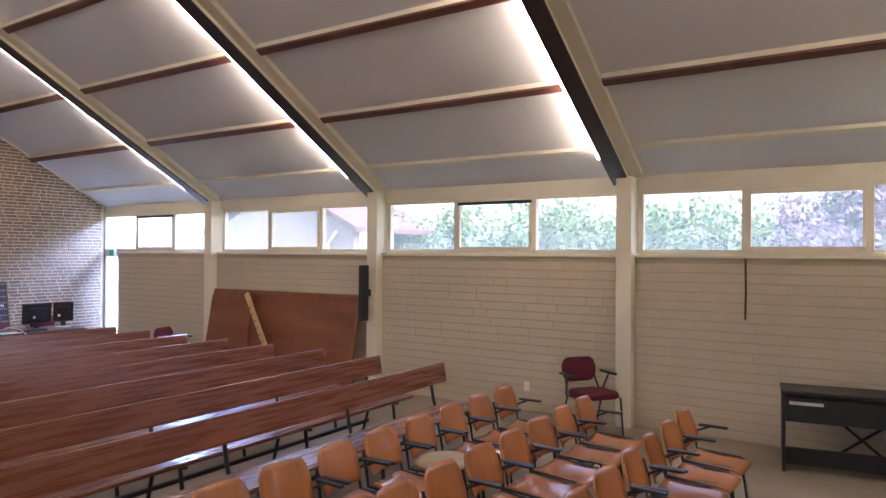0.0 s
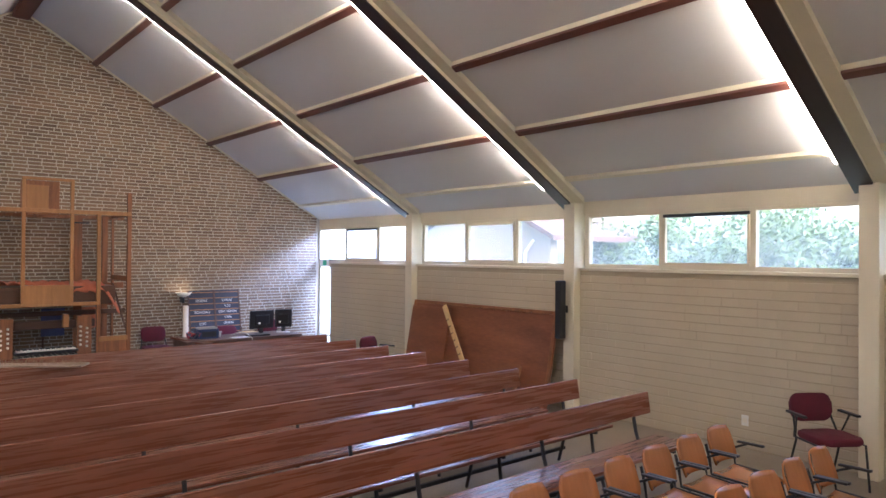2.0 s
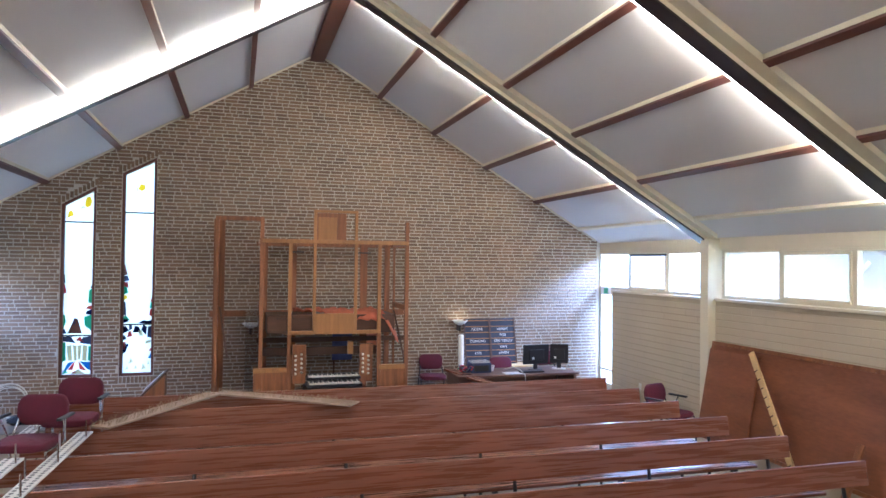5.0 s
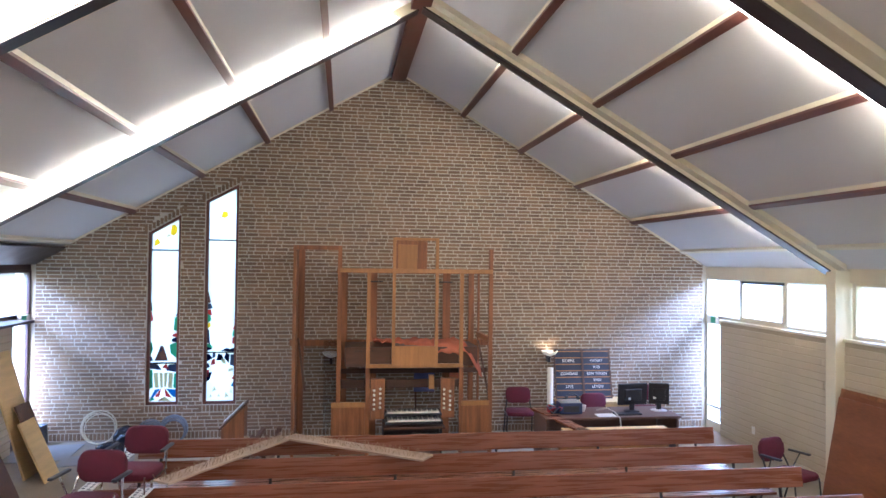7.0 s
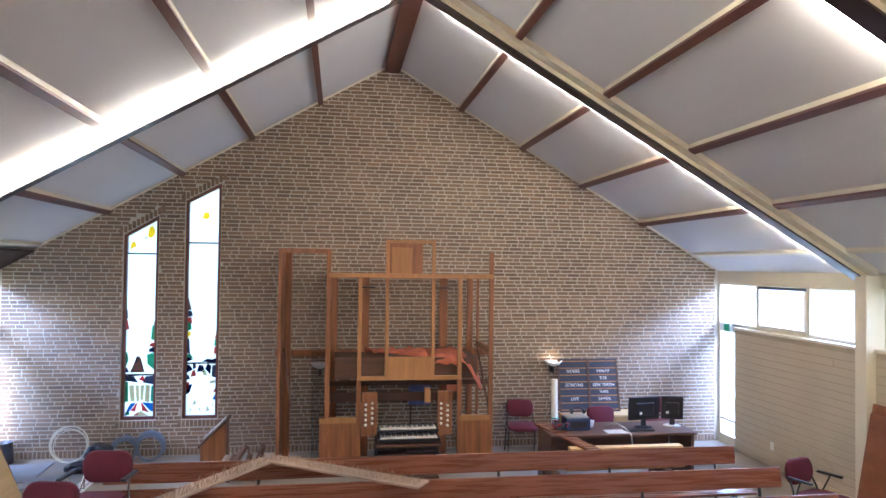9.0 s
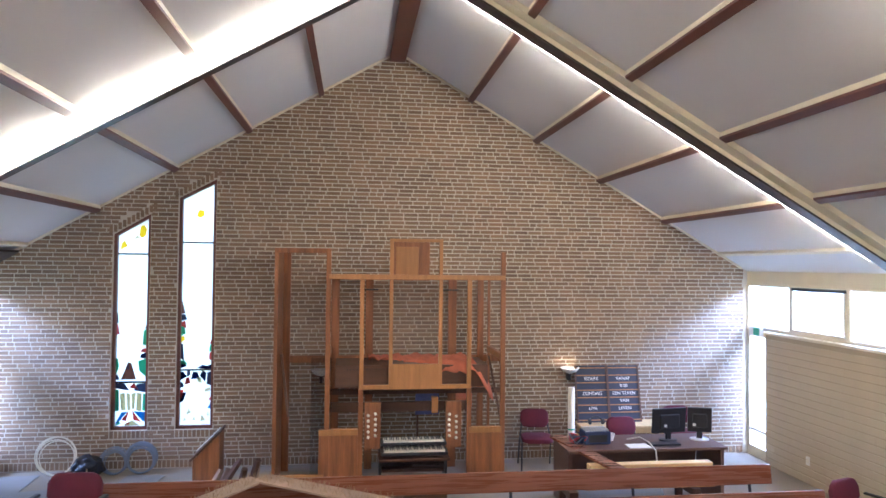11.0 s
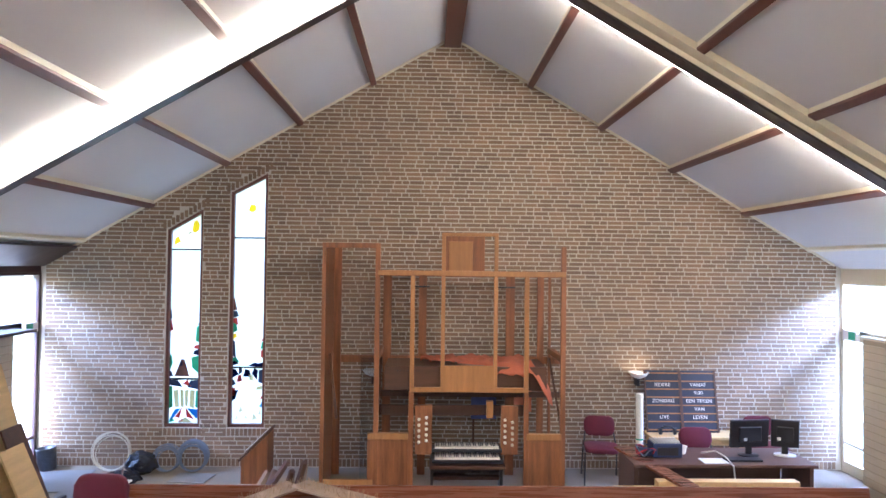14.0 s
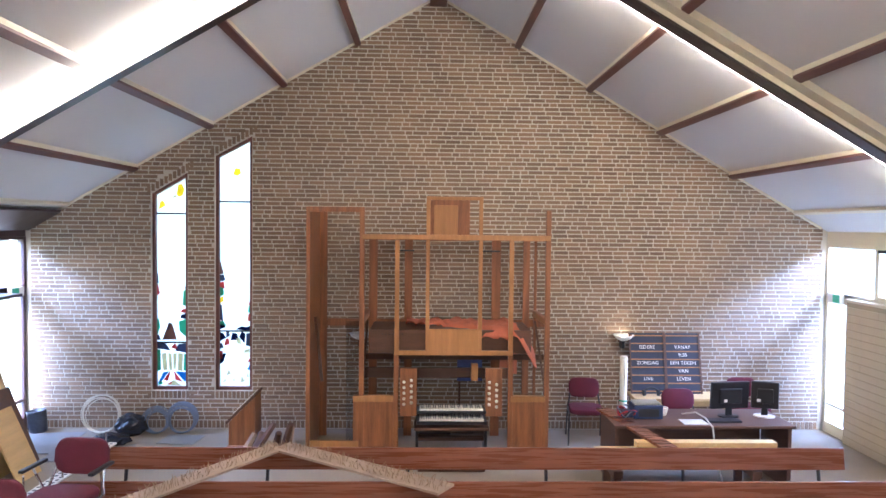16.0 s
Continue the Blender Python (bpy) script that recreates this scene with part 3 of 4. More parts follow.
# ---- plywood chairs ----
def ply_chair():
    c = thing("plywood_chair", (0, 0, 0), "orange varnished plywood chair with black arms and frame", "chair", "rows of plywood chairs")
    rows = []
    for v in range(9):
        f = v / 8
        z = 0.505 + 0.265 * f
        half = 0.185 * (1 - 0.22 * max(0, (f - 0.62) / 0.38) ** 2.2 - 0.1 * max(0, (0.25 - f) / 0.25) ** 2)
        rows.append([(0.0 - 0.06 * f + 0.035 * (u / 4) ** 2 + 0.012 * math.cos(f * 3), half * u / 4, z) for u in range(-4, 5)])
    part("backrest", shell(rows, 0.011), "ply", c, smooth=True)
    rows = []
    for v in range(9):
        f = v / 8
        half = 0.19 * (1 - 0.12 * (1 - f) - 0.1 * max(0, (f - 0.8) / 0.2) ** 2)
        rows.append([(0.03 + 0.42 * f, half * u / 4, 0.44 - 0.018 * math.sin(f * 2.6) + 0.012 * (u / 4) ** 2 - 0.035 * max(0, (f - 0.75) / 0.25) ** 2) for u in range(-4, 5)])
    part("seat", shell(rows, 0.011), "ply", c, smooth=True)
    for s in (-1, 1):
        side = part("side_frame", tube([(-0.035, s * 0.17, 0.66), (0.01, s * 0.195, 0.56), (0.03, s * 0.195, 0.44), (0.36, s * 0.195, 0.43), (0.42, s * 0.205, 0.0)], 0.011), "steel_black", c)
        part("back_leg", tube([(0.10, s * 0.195, 0.43), (-0.06, s * 0.205, 0.0)], 0.011), "steel_black", side)
        part("arm_post", tube([(0.0, s * 0.195, 0.57), (0.06, s * 0.206, 0.6), (0.12, s * 0.208, 0.626)], 0.009), "steel_black", side)
        part("armrest", box((0.04, s * 0.208 - 0.019, 0.625), (0.26, s * 0.208 + 0.019, 0.643), 0.006), "black", c)
    part("cross_bar", tube([(0.2, -0.195, 0.4), (0.2, 0.195, 0.4)], 0.01), "steel_black", c)
    return c


chair = ply_chair()
spots = [(10.485, 3.37 - 0.458 * k) for k in range(9)] + [(11.27, 3.337 - 0.444 * k) for k in range(8)] + [(12.11, 3.318 - 0.442 * k) for k in range(7)]
rng = random.Random(5)
for i, (x, y) in enumerate(spots):
    m = pose(x, y, 0, 0, 0, rng.uniform(-5, 3))
    if i == 0:
        chair.matrix_basis = m
    else:
        copy_thing(chair, m)
cushion = thing("seat_cushion", (10.705, 1.99, 0.452), "flat beige cushion on a plywood chair", "cushion")
part("pad", moved(lathe([(0.16, 0), (0.2, 0.015), (0.21, 0.03), (0.17, 0.05), (0.02, 0.045)], 18), Matrix.Diagonal((1, 1.1, 1, 1))), "cushion", cushion, smooth=True)


# ---- burgundy chairs ----
def pad(a, b, r=0.03):
    bm = bmesh.new()
    add_box(bm, a, b)
    bmesh.ops.bevel(bm, geom=bm.edges[:], offset=r, segments=3, profile=0.6, affect="EDGES")
    return bm


def soft_pad(width, height, thick, r):
    """An upholstered slab in the y-z plane with round corners and a soft rim."""
    pts = []
    for cx, cz, a0 in ((width / 2 - r, height - r, 0), (-width / 2 + r, height - r, 90), (-width / 2 + r, r, 180), (width / 2 - r, r, 270)):
        pts += [(cx + r * math.cos(radians(a0 + k * 18)), cz + r * math.sin(radians(a0 + k * 18))) for k in range(6)]
    bm = prism(pts, "x", -thick / 2, thick / 2)
    caps = [f for f in bm.faces if len(f.verts) > 4]
    rim = {e for f in caps for e in f.edges}
    bmesh.ops.bevel(bm, geom=list(rim), offset=thick * 0.4, segments=3, profile=0.5, affect="EDGES")
    return bm


def cloth_chair(at, turn, arms=True, label="burgundy upholstered chair with a chrome tube frame", metal="chrome"):
    c = thing("upholstered_chair", at, label, "chair", "burgundy chairs", turn)
    part("seat", moved(soft_pad(0.44, 0.44, 0.06, 0.08), Matrix.Translation((-0.02, 0, 0.455)) @ Matrix.Rotation(radians(90), 4, "Y") @ Matrix.Translation((0, 0, 0))), "burgundy", c, smooth=True)
    part("backrest", moved(soft_pad(0.42, 0.27, 0.055, 0.085), pose(-0.075, 0, 0.55, 0, -8, 0)), "burgundy", c, smooth=True)
    for s in (-1, 1):
        side = part("side_frame", tube([(-0.115, s * 0.18, 0.7), (-0.02, s * 0.21, 0.5), (0.0, s * 0.23, 0.42), (0.38, s * 0.23, 0.42), (0.42, s * 0.24, 0)], 0.011), metal, c)
        part("back_leg", tube([(0.04, s * 0.23, 0.42), (-0.1, s * 0.24, 0)], 0.011), metal, side)
        if arms:
            part("armrest", box((-0.05, s * 0.27 - 0.022, 0.645), (0.24, s * 0.27 + 0.022, 0.67), 0.008), "black", c)
            part("arm_bar", tube([(0.02, s * 0.23, 0.43), (0.1, s * 0.27, 0.64)], 0.009), metal, side)
    return c


cloth_chair((10.54, 5.16, 0), -35, True, "burgundy armchair by the painted wall and column", "steel_black")
cloth_chair((4.0, 4.42, 0), 20, True, "burgundy armchair between the benches and the wall", "steel_black")
cloth_chair((4.55, -2.84, 0.438), -6, True, "burgundy armchair with chrome legs standing on a bench seat")
cloth_chair((5.43, -2.98, 0.438), -10, True, "burgundy armchair with chrome legs standing on another bench")
cloth_chair((0.36, 2.1, 0), -8, False, "burgundy chair standing against the brick wall", "steel_black")
cloth_chair((0.3, 4.4, 0), 0, False, "burgundy chair behind the two monitors", "steel_black")
cloth_chair((1.0, 3.22, 0), 0, False, "burgundy chair pushed in behind the desk", "steel_black")

# ---- digital piano ----
piano = thing("digital_piano", (12.62, 4.8, 0), "black digital piano standing before the painted wall", "piano", "", 8)
for x in (0, 1.36):
    part("side_panel", box((x, 0, 0.03), (x + 0.03, 0.42, 0.72), 0.004), "black", piano)
part("top", box((-0.01, -0.01, 0.72), (1.4, 0.43, 0.75), 0.006), "black", piano)
part("back_panel", box((0.03, 0.03, 0.46), (1.36, 0.36, 0.68), 0.006), "black", piano)
part("name_strip", box((0.06, 0.024, 0.62), (0.34, 0.03, 0.65), 0.001), "zinc", piano, "pale metal strip")
part("foot_board", box((0.03, 0.05, 0.06), (1.36, 0.08, 0.22), 0.004), "black", piano)
part("foot", box((0, 0.0, 0), (0.03, 0.42, 0.03), 0.003), "black", piano)
part("foot", box((1.36, 0.0, 0), (1.39, 0.42, 0.03), 0.003), "black", piano)
stool = thing("folding_stool", (13.25, 5.44, 0), "black stool with crossed steel legs behind the piano", "stool")
part("seat", pad((-0.3, -0.16, 0.42), (0.3, 0.16, 0.48)), "black", stool)
for s in (-1, 1):
    part("leg", tube([(-s * 0.26, s * 0.04, 0.015), (s * 0.24, s * 0.04, 0.43)], 0.014), "steel_black", stool)
    part("foot_bar", tube([(s * 0.26, -0.16, 0.015), (s * 0.26, 0.16, 0.015)], 0.014), "steel_black", stool)

# ---- things on the north wall ----
conduit = thing("cable_conduit", (12.17, NORTH - 0.02, 0), "thin brown cable hanging down the painted wall", "cable")
part("pipe", tube([(0, 0, 1.965), (0.005, 0, 1.6), (0, 0, 1.31)], 0.011), "oak_dark", conduit)
speaker = thing("column_loudspeaker", (7.14, 5.36, 1.025), "slim black loudspeaker fixed on a column", "loudspeaker")
part("cabinet", box((-0.048, -0.05, 0), (0.048, 0.07, 0.8), 0.01), "black", speaker)
part("grille", box((-0.04, -0.055, 0.02), (0.04, -0.051, 0.78), 0.0), "steel_black", speaker)
part("bracket", box((-0.02, 0.07, 0.35), (0.02, 0.15, 0.45), 0.003), "steel_black", speaker)
for y, x, name in ((NORTH - 0.006, 1.6, "north"), (NORTH - 0.006, 9.6, "north")):
    sock = thing("wall_socket", (x, y, 0.32), "small white wall socket", "socket")
    part("plate", box((-0.04, -0.008, -0.06), (0.04, 0.0, 0.06), 0.003), "white", sock)
    part("insert", box((-0.025, -0.014, -0.025), (0.025, -0.008, 0.025), 0.003), "ivory", sock)


def leaning(name, at, width, height, tilt, label, mat, turn=0.0, category="board", border=0.0, thick=0.03, shear=0.0):
    """A flat board that leans against the wall behind it (+y before the turn)."""
    b = thing(name, at, label, category, "", turn)
    m = Matrix.Rotation(radians(-tilt), 4, "X") @ Matrix(((1, 0, shear, 0), (0, 1, 0, 0), (0, 0, 1, 0), (0, 0, 0, 1)))
    part("sheet", moved(box((0, 0, 0), (width, thick, height), 0.004), m), mat, b)
    if border:
        for a, c in (((0, -0.02, 0), (border, 0, height)), ((width - border, -0.02, 0), (width, 0, height)), ((border, -0.02, height - border), (width - border, 0, height)), ((border, -0.02, 0), (width - border, 0, border))):
            part("border", moved(box(a, c, 0.004), m), "oak", b)
    return b


leaning("wooden_partition", (3.7, 5.27, 0), 3.26, 1.4, 11, "large framed mahogany panel leaning on the wall", "panel", 0, "panel", 0.05, 0.035)
leaning("wooden_partition", (3.74, 5.21, 0), 1.0, 1.3, 10.5, "mahogany panel leaning on the wall", "panel", 0, "panel", 0.0, 0.03)
slat = thing("notched_slat", (5.7, 5.1, 0), "pale pine slat with notches leaning across panels", "slat")
lean_slat = Matrix.Rotation(radians(-11), 4, "X") @ Matrix.Rotation(radians(-37), 4, "Y")
part("bar", moved(box((-0.045, 0, 0), (0.045, 0.025, 1.7), 0.003), lean_slat), "pine", slat)
for k in range(11):
    part("notch", moved(box((-0.048, -0.004, 0.12 + k * 0.13), (0.01, 0.0, 0.135 + k * 0.13), 0.0), lean_slat), "oak_dark", slat)
leaning("loose_plank", (6.45, 5.0, 0), 0.09, 0.62, 22, "short orange plank leaning on the panel", "oak", 0, "plank")

# ---- the organ ----
OX, OY = 1.3, -1.636
organ = thing("pipe_organ", (0, 0, 0), "mahogany organ case frame with pipes taken out", "organ")
K = 0.00704


def oy(px):
    return OY + (px - 556) * K


def oz(py):
    return 3.177 - (py - 430) * K


def organ_box(name, x0, x1, a, b, mat, parent=organ, label="", bevel=0.004, wider=1.0):
    """A member of the case: a share of the front elevation, its depth, and how much wider the case is there."""
    ys = [-0.385 + (oy(p) + 0.385) * wider for p in (a[0], b[0])]
    zs = [max(0.001, 3.0 + (oz(p) - 3.0) * wider) for p in (b[1], a[1])]
    return part(name, box((x0, ys[0], zs[0]), (x1, ys[1], zs[1]), bevel), mat, parent, label)


FOOT = 430 + 3.177 / K
for name, px, wide, top, foot, x1, mat in (
        ("post", 556, 7, 430, FOOT, OX, "oak"), ("post", 650, 9, 430, FOOT, OX, "oak"), ("post", 713, 8, 480, 690, OX, "oak_light"), ("post", 768, 7, 410, 690, OX, "oak_light"),
        ("post", 862, 7, 410, 690, OX, "oak_light"), ("post", 917, 8, 480, 690, OX, "oak_light"), ("post", 982, 9, 433, FOOT, OX, "oak")):
    organ_box(name, x1 - 0.06, x1, (px, top), (px + wide, foot), mat)
for px, wide, top in ((567, 23, 432), (664, 15, 480), (727, 14, 480), (882, 16, 480), (938, 12, 480), (958, 5, 480)):
    organ_box("back_post", 0.28, 0.32, (px, top), (px + wide, FOOT), "oak", wider=1.115)
organ_box("side_board", 0.32, OX - 0.061, (556, 432), (559, FOOT), "oak")
for px in (650, 982):
    organ_box("side_rail", 0.32, OX - 0.061, (px, 480), (px + 8, 488), "oak")
    organ_box("side_rail", 0.32, OX - 0.061, (px, 628), (px + 8, 640), "oak")
    part("brace", tube([(0.34, oy(px + 4), oz(650)), (OX - 0.08, oy(px + 4), oz(762))], 0.02, 4), "oak_dark", organ)
part("brace", tube([(OX - 0.3, oy(566), oz(632)), (OX - 0.05, oy(584), oz(742))], 0.022, 4), "oak_dark", organ)
for a, b, mat in (((557, 430), (655, 439), "oak"), ((655, 478), (990, 487), "oak_light"), ((768, 410), (868, 416), "oak_light"), ((713, 685), (925, 693), "oak_light")):
    organ_box("rail", OX - 0.05, OX + 0.004, a, b, mat)
organ_box("back_rail", 0.24, 0.279, (560, 628), (985, 641), "oak", wider=1.115)
organ_box("back_rail", 0.24, 0.279, (655, 480), (985, 487), "oak", wider=1.115)
organ_box("bottom_rail", OX - 0.05, OX - 0.002, (563, 848), (650, 862), "oak_light")
upper = organ_box("upper_panel", OX - 0.35, OX - 0.31, (772, 414), (848, 490), "oak")
organ_box("inset", OX - 0.312, OX - 0.3, (782, 424), (826, 480), "oak_light", upper, "pale inset board")
organ_box("apron", OX - 0.03, OX + 0.006, (770, 646), (864, 686), "oak_light")
chest = organ_box("wind_chest", 0.45, OX - 0.1, (668, 650), (960, 692), "oak_dark", organ, "dark wooden wind chest")
for k in range(7):
    organ_box("chest_hole", OX - 0.1, OX - 0.097, (690 + k * 6, 657), (692 + k * 6, 659), "black", chest, bevel=0)
for a, b in (((640, 776), (712, FOOT - 4)), ((922, 776), (984, FOOT - 4))):
    base = organ_box("base_panel", OX - 0.04, OX - 0.005, a, b, "oak")
    organ_box("base_rail", OX - 0.06, OX + 0.01, (a[0], 766), (b[0], 777), "oak_light", base)
for px in (712, 917):
    organ_box("console_post", OX - 0.06, OX, (px, 693), (px + 9, FOOT), "oak")
for px, lean in ((724, 1), (876, -1)):
    jamb = organ_box("stop_jamb", OX - 0.04, OX + 0.03, (px, 716), (px + 30, 802), "oak")
    for c in range(2):
        for r in range(5):
            kx, ky = px + 7 + c * 13, 740 + r * 10 + c * (4 if lean < 0 else -3)
            part("stop_knob", moved(lathe([(0.01, 0), (0.02, 0.004), (0.02, 0.02), (0.008, 0.026)], 10), Matrix.Translation((OX + 0.03, oy(kx), oz(ky))) @ Matrix.Rotation(radians(90), 4, "Y")), "ivory", jamb)
for top, z_px in ((783, 788), (795, 801)):
    manual = organ_box("manual", OX - 0.05, OX + 0.16 + (top - 783) * 0.012, (754, z_px - 1), (876, z_px + 5), "black", organ, "black key bed")
    n = 36
    for k in range(n):
        a = 759 + k * 112 / n
        xk = OX + 0.15 + (top - 783) * 0.012
        part("key", box((OX - 0.04 if top < 790 else OX + 0.02, oy(a) + 0.001, oz(z_px)), (xk, oy(a + 112 / n) - 0.001, oz(z_px - 4)), 0), "ivory", manual)
        if k % 7 not in (2, 6):
            part("sharp_key", box((OX - 0.04 if top < 790 else OX + 0.02, oy(a + 112 / n) - 0.005, oz(z_px - 4)), (xk - 0.06, oy(a + 112 / n) + 0.005, oz(z_px - 6)), 0), "black", manual)
organ_box("key_slip", OX - 0.05, OX + 0.31, (750, 811), (880, 816), "oak_dark")
organ_box("dark_bar", OX - 0.5, OX - 0.46, (655, 716), (920, 734), "oak_dark", wider=1.05)
organ_box("dark_bar", OX - 0.8, OX - 0.76, (655, 690), (985, 700), "oak_dark", wider=1.09)
organ_box("bracket", OX - 0.2, OX - 0.1, (852, 712), (864, 742), "oak_light")
organ_box("bar_end", OX - 0.06, OX - 0.03, (720, 505), (747, 508), "black")
organ_box("bar_end", OX - 0.06, OX - 0.03, (868, 505), (900, 508), "black")
for k, (a, b, mat) in enumerate((((752, 812), (878, 822), "black"), ((752, 828), (876, 840), "black"), ((752, 846), (876, 852), "oak_dark"), ((815, 836), (880, 842), "board_grey"))):
    organ_box("console_rail", OX - 0.3 - 0.02 * k, OX - 0.1, a, b, mat)
for px in (752, 876):
    organ_box("console_leg", OX - 0.3, OX - 0.02, (px, 815), (px + 5, FOOT), "black")
pedals = organ_box("pedal_frame", OX - 0.02, OX + 0.45, (757, FOOT - 12), (872, FOOT - 1), "oak_dark")
for k in range(20):
    part("pedal", box((OX, oy(760 + k * 5.6), 0.09), (OX + 0.5, oy(762.6 + k * 5.6), 0.12), 0.002), "oak_dark", pedals)
sheet = thing("clear_sheet", (0.95, oy(622), 0), "clear plastic sheet standing in the organ frame", "sheet")
part("sheet", box((0, 0, 0.002), (0.006, 0.28, 1.7), 0.001), "film", sheet)
for (a, b, mat, label) in (((822, 694), (872, 760), "canvas_blue", "dusk blue painted canvas standing inside the organ"), ((886, 694), (935, 745), "coral", "coral red painted canvas standing inside the organ")):
    pic = thing("painting", (0.2, oy(a[0]) * 1.12 + 0.05, oz(b[1]) - 0.1), label, "painting")
    part("canvas", box((0, 0, 0), (0.02, (b[0] - a[0]) * K, (b[1] - a[1]) * K), 0.002), mat, pic)
    part("stand_rail", box((-0.02, 0.02, -(oz(b[1]) - 0.12)), (0.0, 0.05, 0.05), 0.002), "oak_dark", pic)

# red cloth thrown over the wind chest
cloth = thing("cloth", (0, 0, 0), "crumpled rust red cloth thrown over the organ chest", "cloth")
rows = []
for i in range(40):
    row = []
    for j in range(12):
        px = 732 + i * 6.1
        f = j / 11
        x = 0.5 + f * 0.78 * (0.55 + 0.45 * min(1, max(0, (px - 800) / 90)))
        fold = 0.10 * abs(noise.noise(Vector((px * 0.045, f * 4.5, 1.0)))) + 0.05 * abs(noise.noise(Vector((px * 0.12, f * 9, 4.0))))
        z = oz(650) + 0.014 + fold
        if px > 930:
            z -= ((px - 930) * K) ** 1.25 * 1.9
        if f > 0.85 and px > 800:
            z -= (f - 0.85) * 0.9
        row.append((x + 0.05 * noise.noise(Vector((px * 0.05, f * 6, 7.0))), oy(px) + 0.02 * noise.noise(Vector((px * 0.1, f * 5, 2.0))), z))
    rows.append(row)
part("folds", shell(rows, 0.004), "rust_cloth", cloth, smooth=True)

# ---- wall lights ----
for y, lit in ((2.70, True), (-1.075, False)):
    lamp = thing("wall_uplighter", (0.0, y, 1.42), "white bowl uplighter on the brick wall" + (", switched on" if lit else ", switched off"), "wall light")
    part("bowl", moved(lathe([(0.03, -0.09), (0.1, -0.06), (0.15, 0.0), (0.145, 0.0), (0.09, -0.045), (0.02, -0.06)], 20), Matrix.Translation((0.16, 0, 0))), "white", lamp, smooth=True)
    part("arm", box((0.012, -0.02, -0.2), (0.16, 0.02, -0.09), 0.006), "steel_black", lamp)
    part("bulb", moved(lathe([(0.02, -0.05), (0.035, -0.03), (0.02, -0.015)], 10), Matrix.Translation((0.16, 0, 0))), "bulb" if lit else "white", lamp)

# ---- letter boards on a low table ----
table = thing("side_table", (0.14, 2.765, 0), "low pine table against the brick wall", "table")
part("top", box((0, 0, 0.56), (0.42, 1.35, 0.6), 0.005), "pine", table)
part("apron", box((0.36, 0.05, 0.48), (0.38, 1.3, 0.559), 0.003), "pine", table)
for x in (0.02, 0.34):
    for y in (0.05, 1.24):
        part("leg", box((x, y, 0), (x + 0.05, y + 0.05, 0.559), 0.004), "pine", table)


def letters(text, m, size, parent):
    cu = bpy.data.curves.new("letters", "FONT")
    cu.body, cu.size, cu.extrude, cu.align_x, cu.align_y = text, size, 0.002, "CENTER", "CENTER"
    cu.space_character = 1.05
    ob = new("letters", cu)
    deps = bpy.context.evaluated_depsgraph_get()
    me = bpy.data.meshes.new_from_object(ob.evaluated_get(deps))
    bpy.data.objects.remove(ob)
    me.materials.clear()
    me.materials.append(M["white"])
    out = new("letters", me)
    out.parent = parent
    out.matrix_basis = m
    out["label"] = "white letters"


for y, words in ((2.79, ["", "IEDERE", "", "ZONDAG", "", "LIVE", ""]), (3.3, ["", "VANAF", "9:30", "EEN TEKEN", "VAN", "LEVEN", ""])):
    board = thing("letter_board", (0.3, y, 0.602), "navy letter board with white words in pale rails", "letter board", "letter boards")
    tip = Matrix.Rotation(radians(-12), 4, "Y")
    part("backing", moved(box((-0.02, 0, 0), (0, 0.5, 0.86), 0.003), tip), "letterboard", board)
    for k in range(8):
        z = 0.04 + k * 0.112
        part("rail", moved(box((0.0, 0, z - 0.012), (0.012, 0.5, z + 0.004), 0.001), tip), "oak_light", board)
    for yy in (0, 0.495):
        part("edge", moved(box((0.0, yy - 0.012, 0), (0.014, yy + 0.012, 0.86), 0.001), tip), "oak_dark", board)
    for k, word in enumerate(words):
        if word:
            letters(word, tip @ Matrix.Translation((0.004, 0.25, 0.768 - k * 0.112)) @ pose(0, 0, 0, 90, 0, 90), 0.07, board)
headset = thing("headphones", (0.42, 3.03, 0.602), "black headphones lying on the pine table", "headphones")
part("band", tube([(0.0, 0.1 * math.cos(a), 0.03 + 0.09 * math.sin(a)) for a in np.linspace(0, math.pi, 9)], 0.012), "black", headset)
for s in (-1, 1):
    part("ear_cup", moved(lathe([(0.02, -0.02), (0.045, -0.015), (0.045, 0.015), (0.02, 0.02)], 14), Matrix.Translation((0, s * 0.1, 0.045)) @ Matrix.Rotation(radians(90), 4, "X")), "black", headset)
candle = thing("altar_candle", (0.62, 2.575, 0), "tall white candle on a dark stand", "candle")
part("stand", lathe([(0.13, 0), (0.13, 0.03), (0.025, 0.06), (0.02, 0.4), (0.07, 0.43), (0.07, 0.46)]), "oak_dark", candle, smooth=True)
part("wax", lathe([(0.048, 0.46), (0.05, 0.47), (0.05, 1.19), (0.04, 1.2), (0.01, 1.19)]), "wax", candle, smooth=True)
part("ring", lathe([(0.0515, 0.58), (0.0515, 0.6)]), "green", candle)

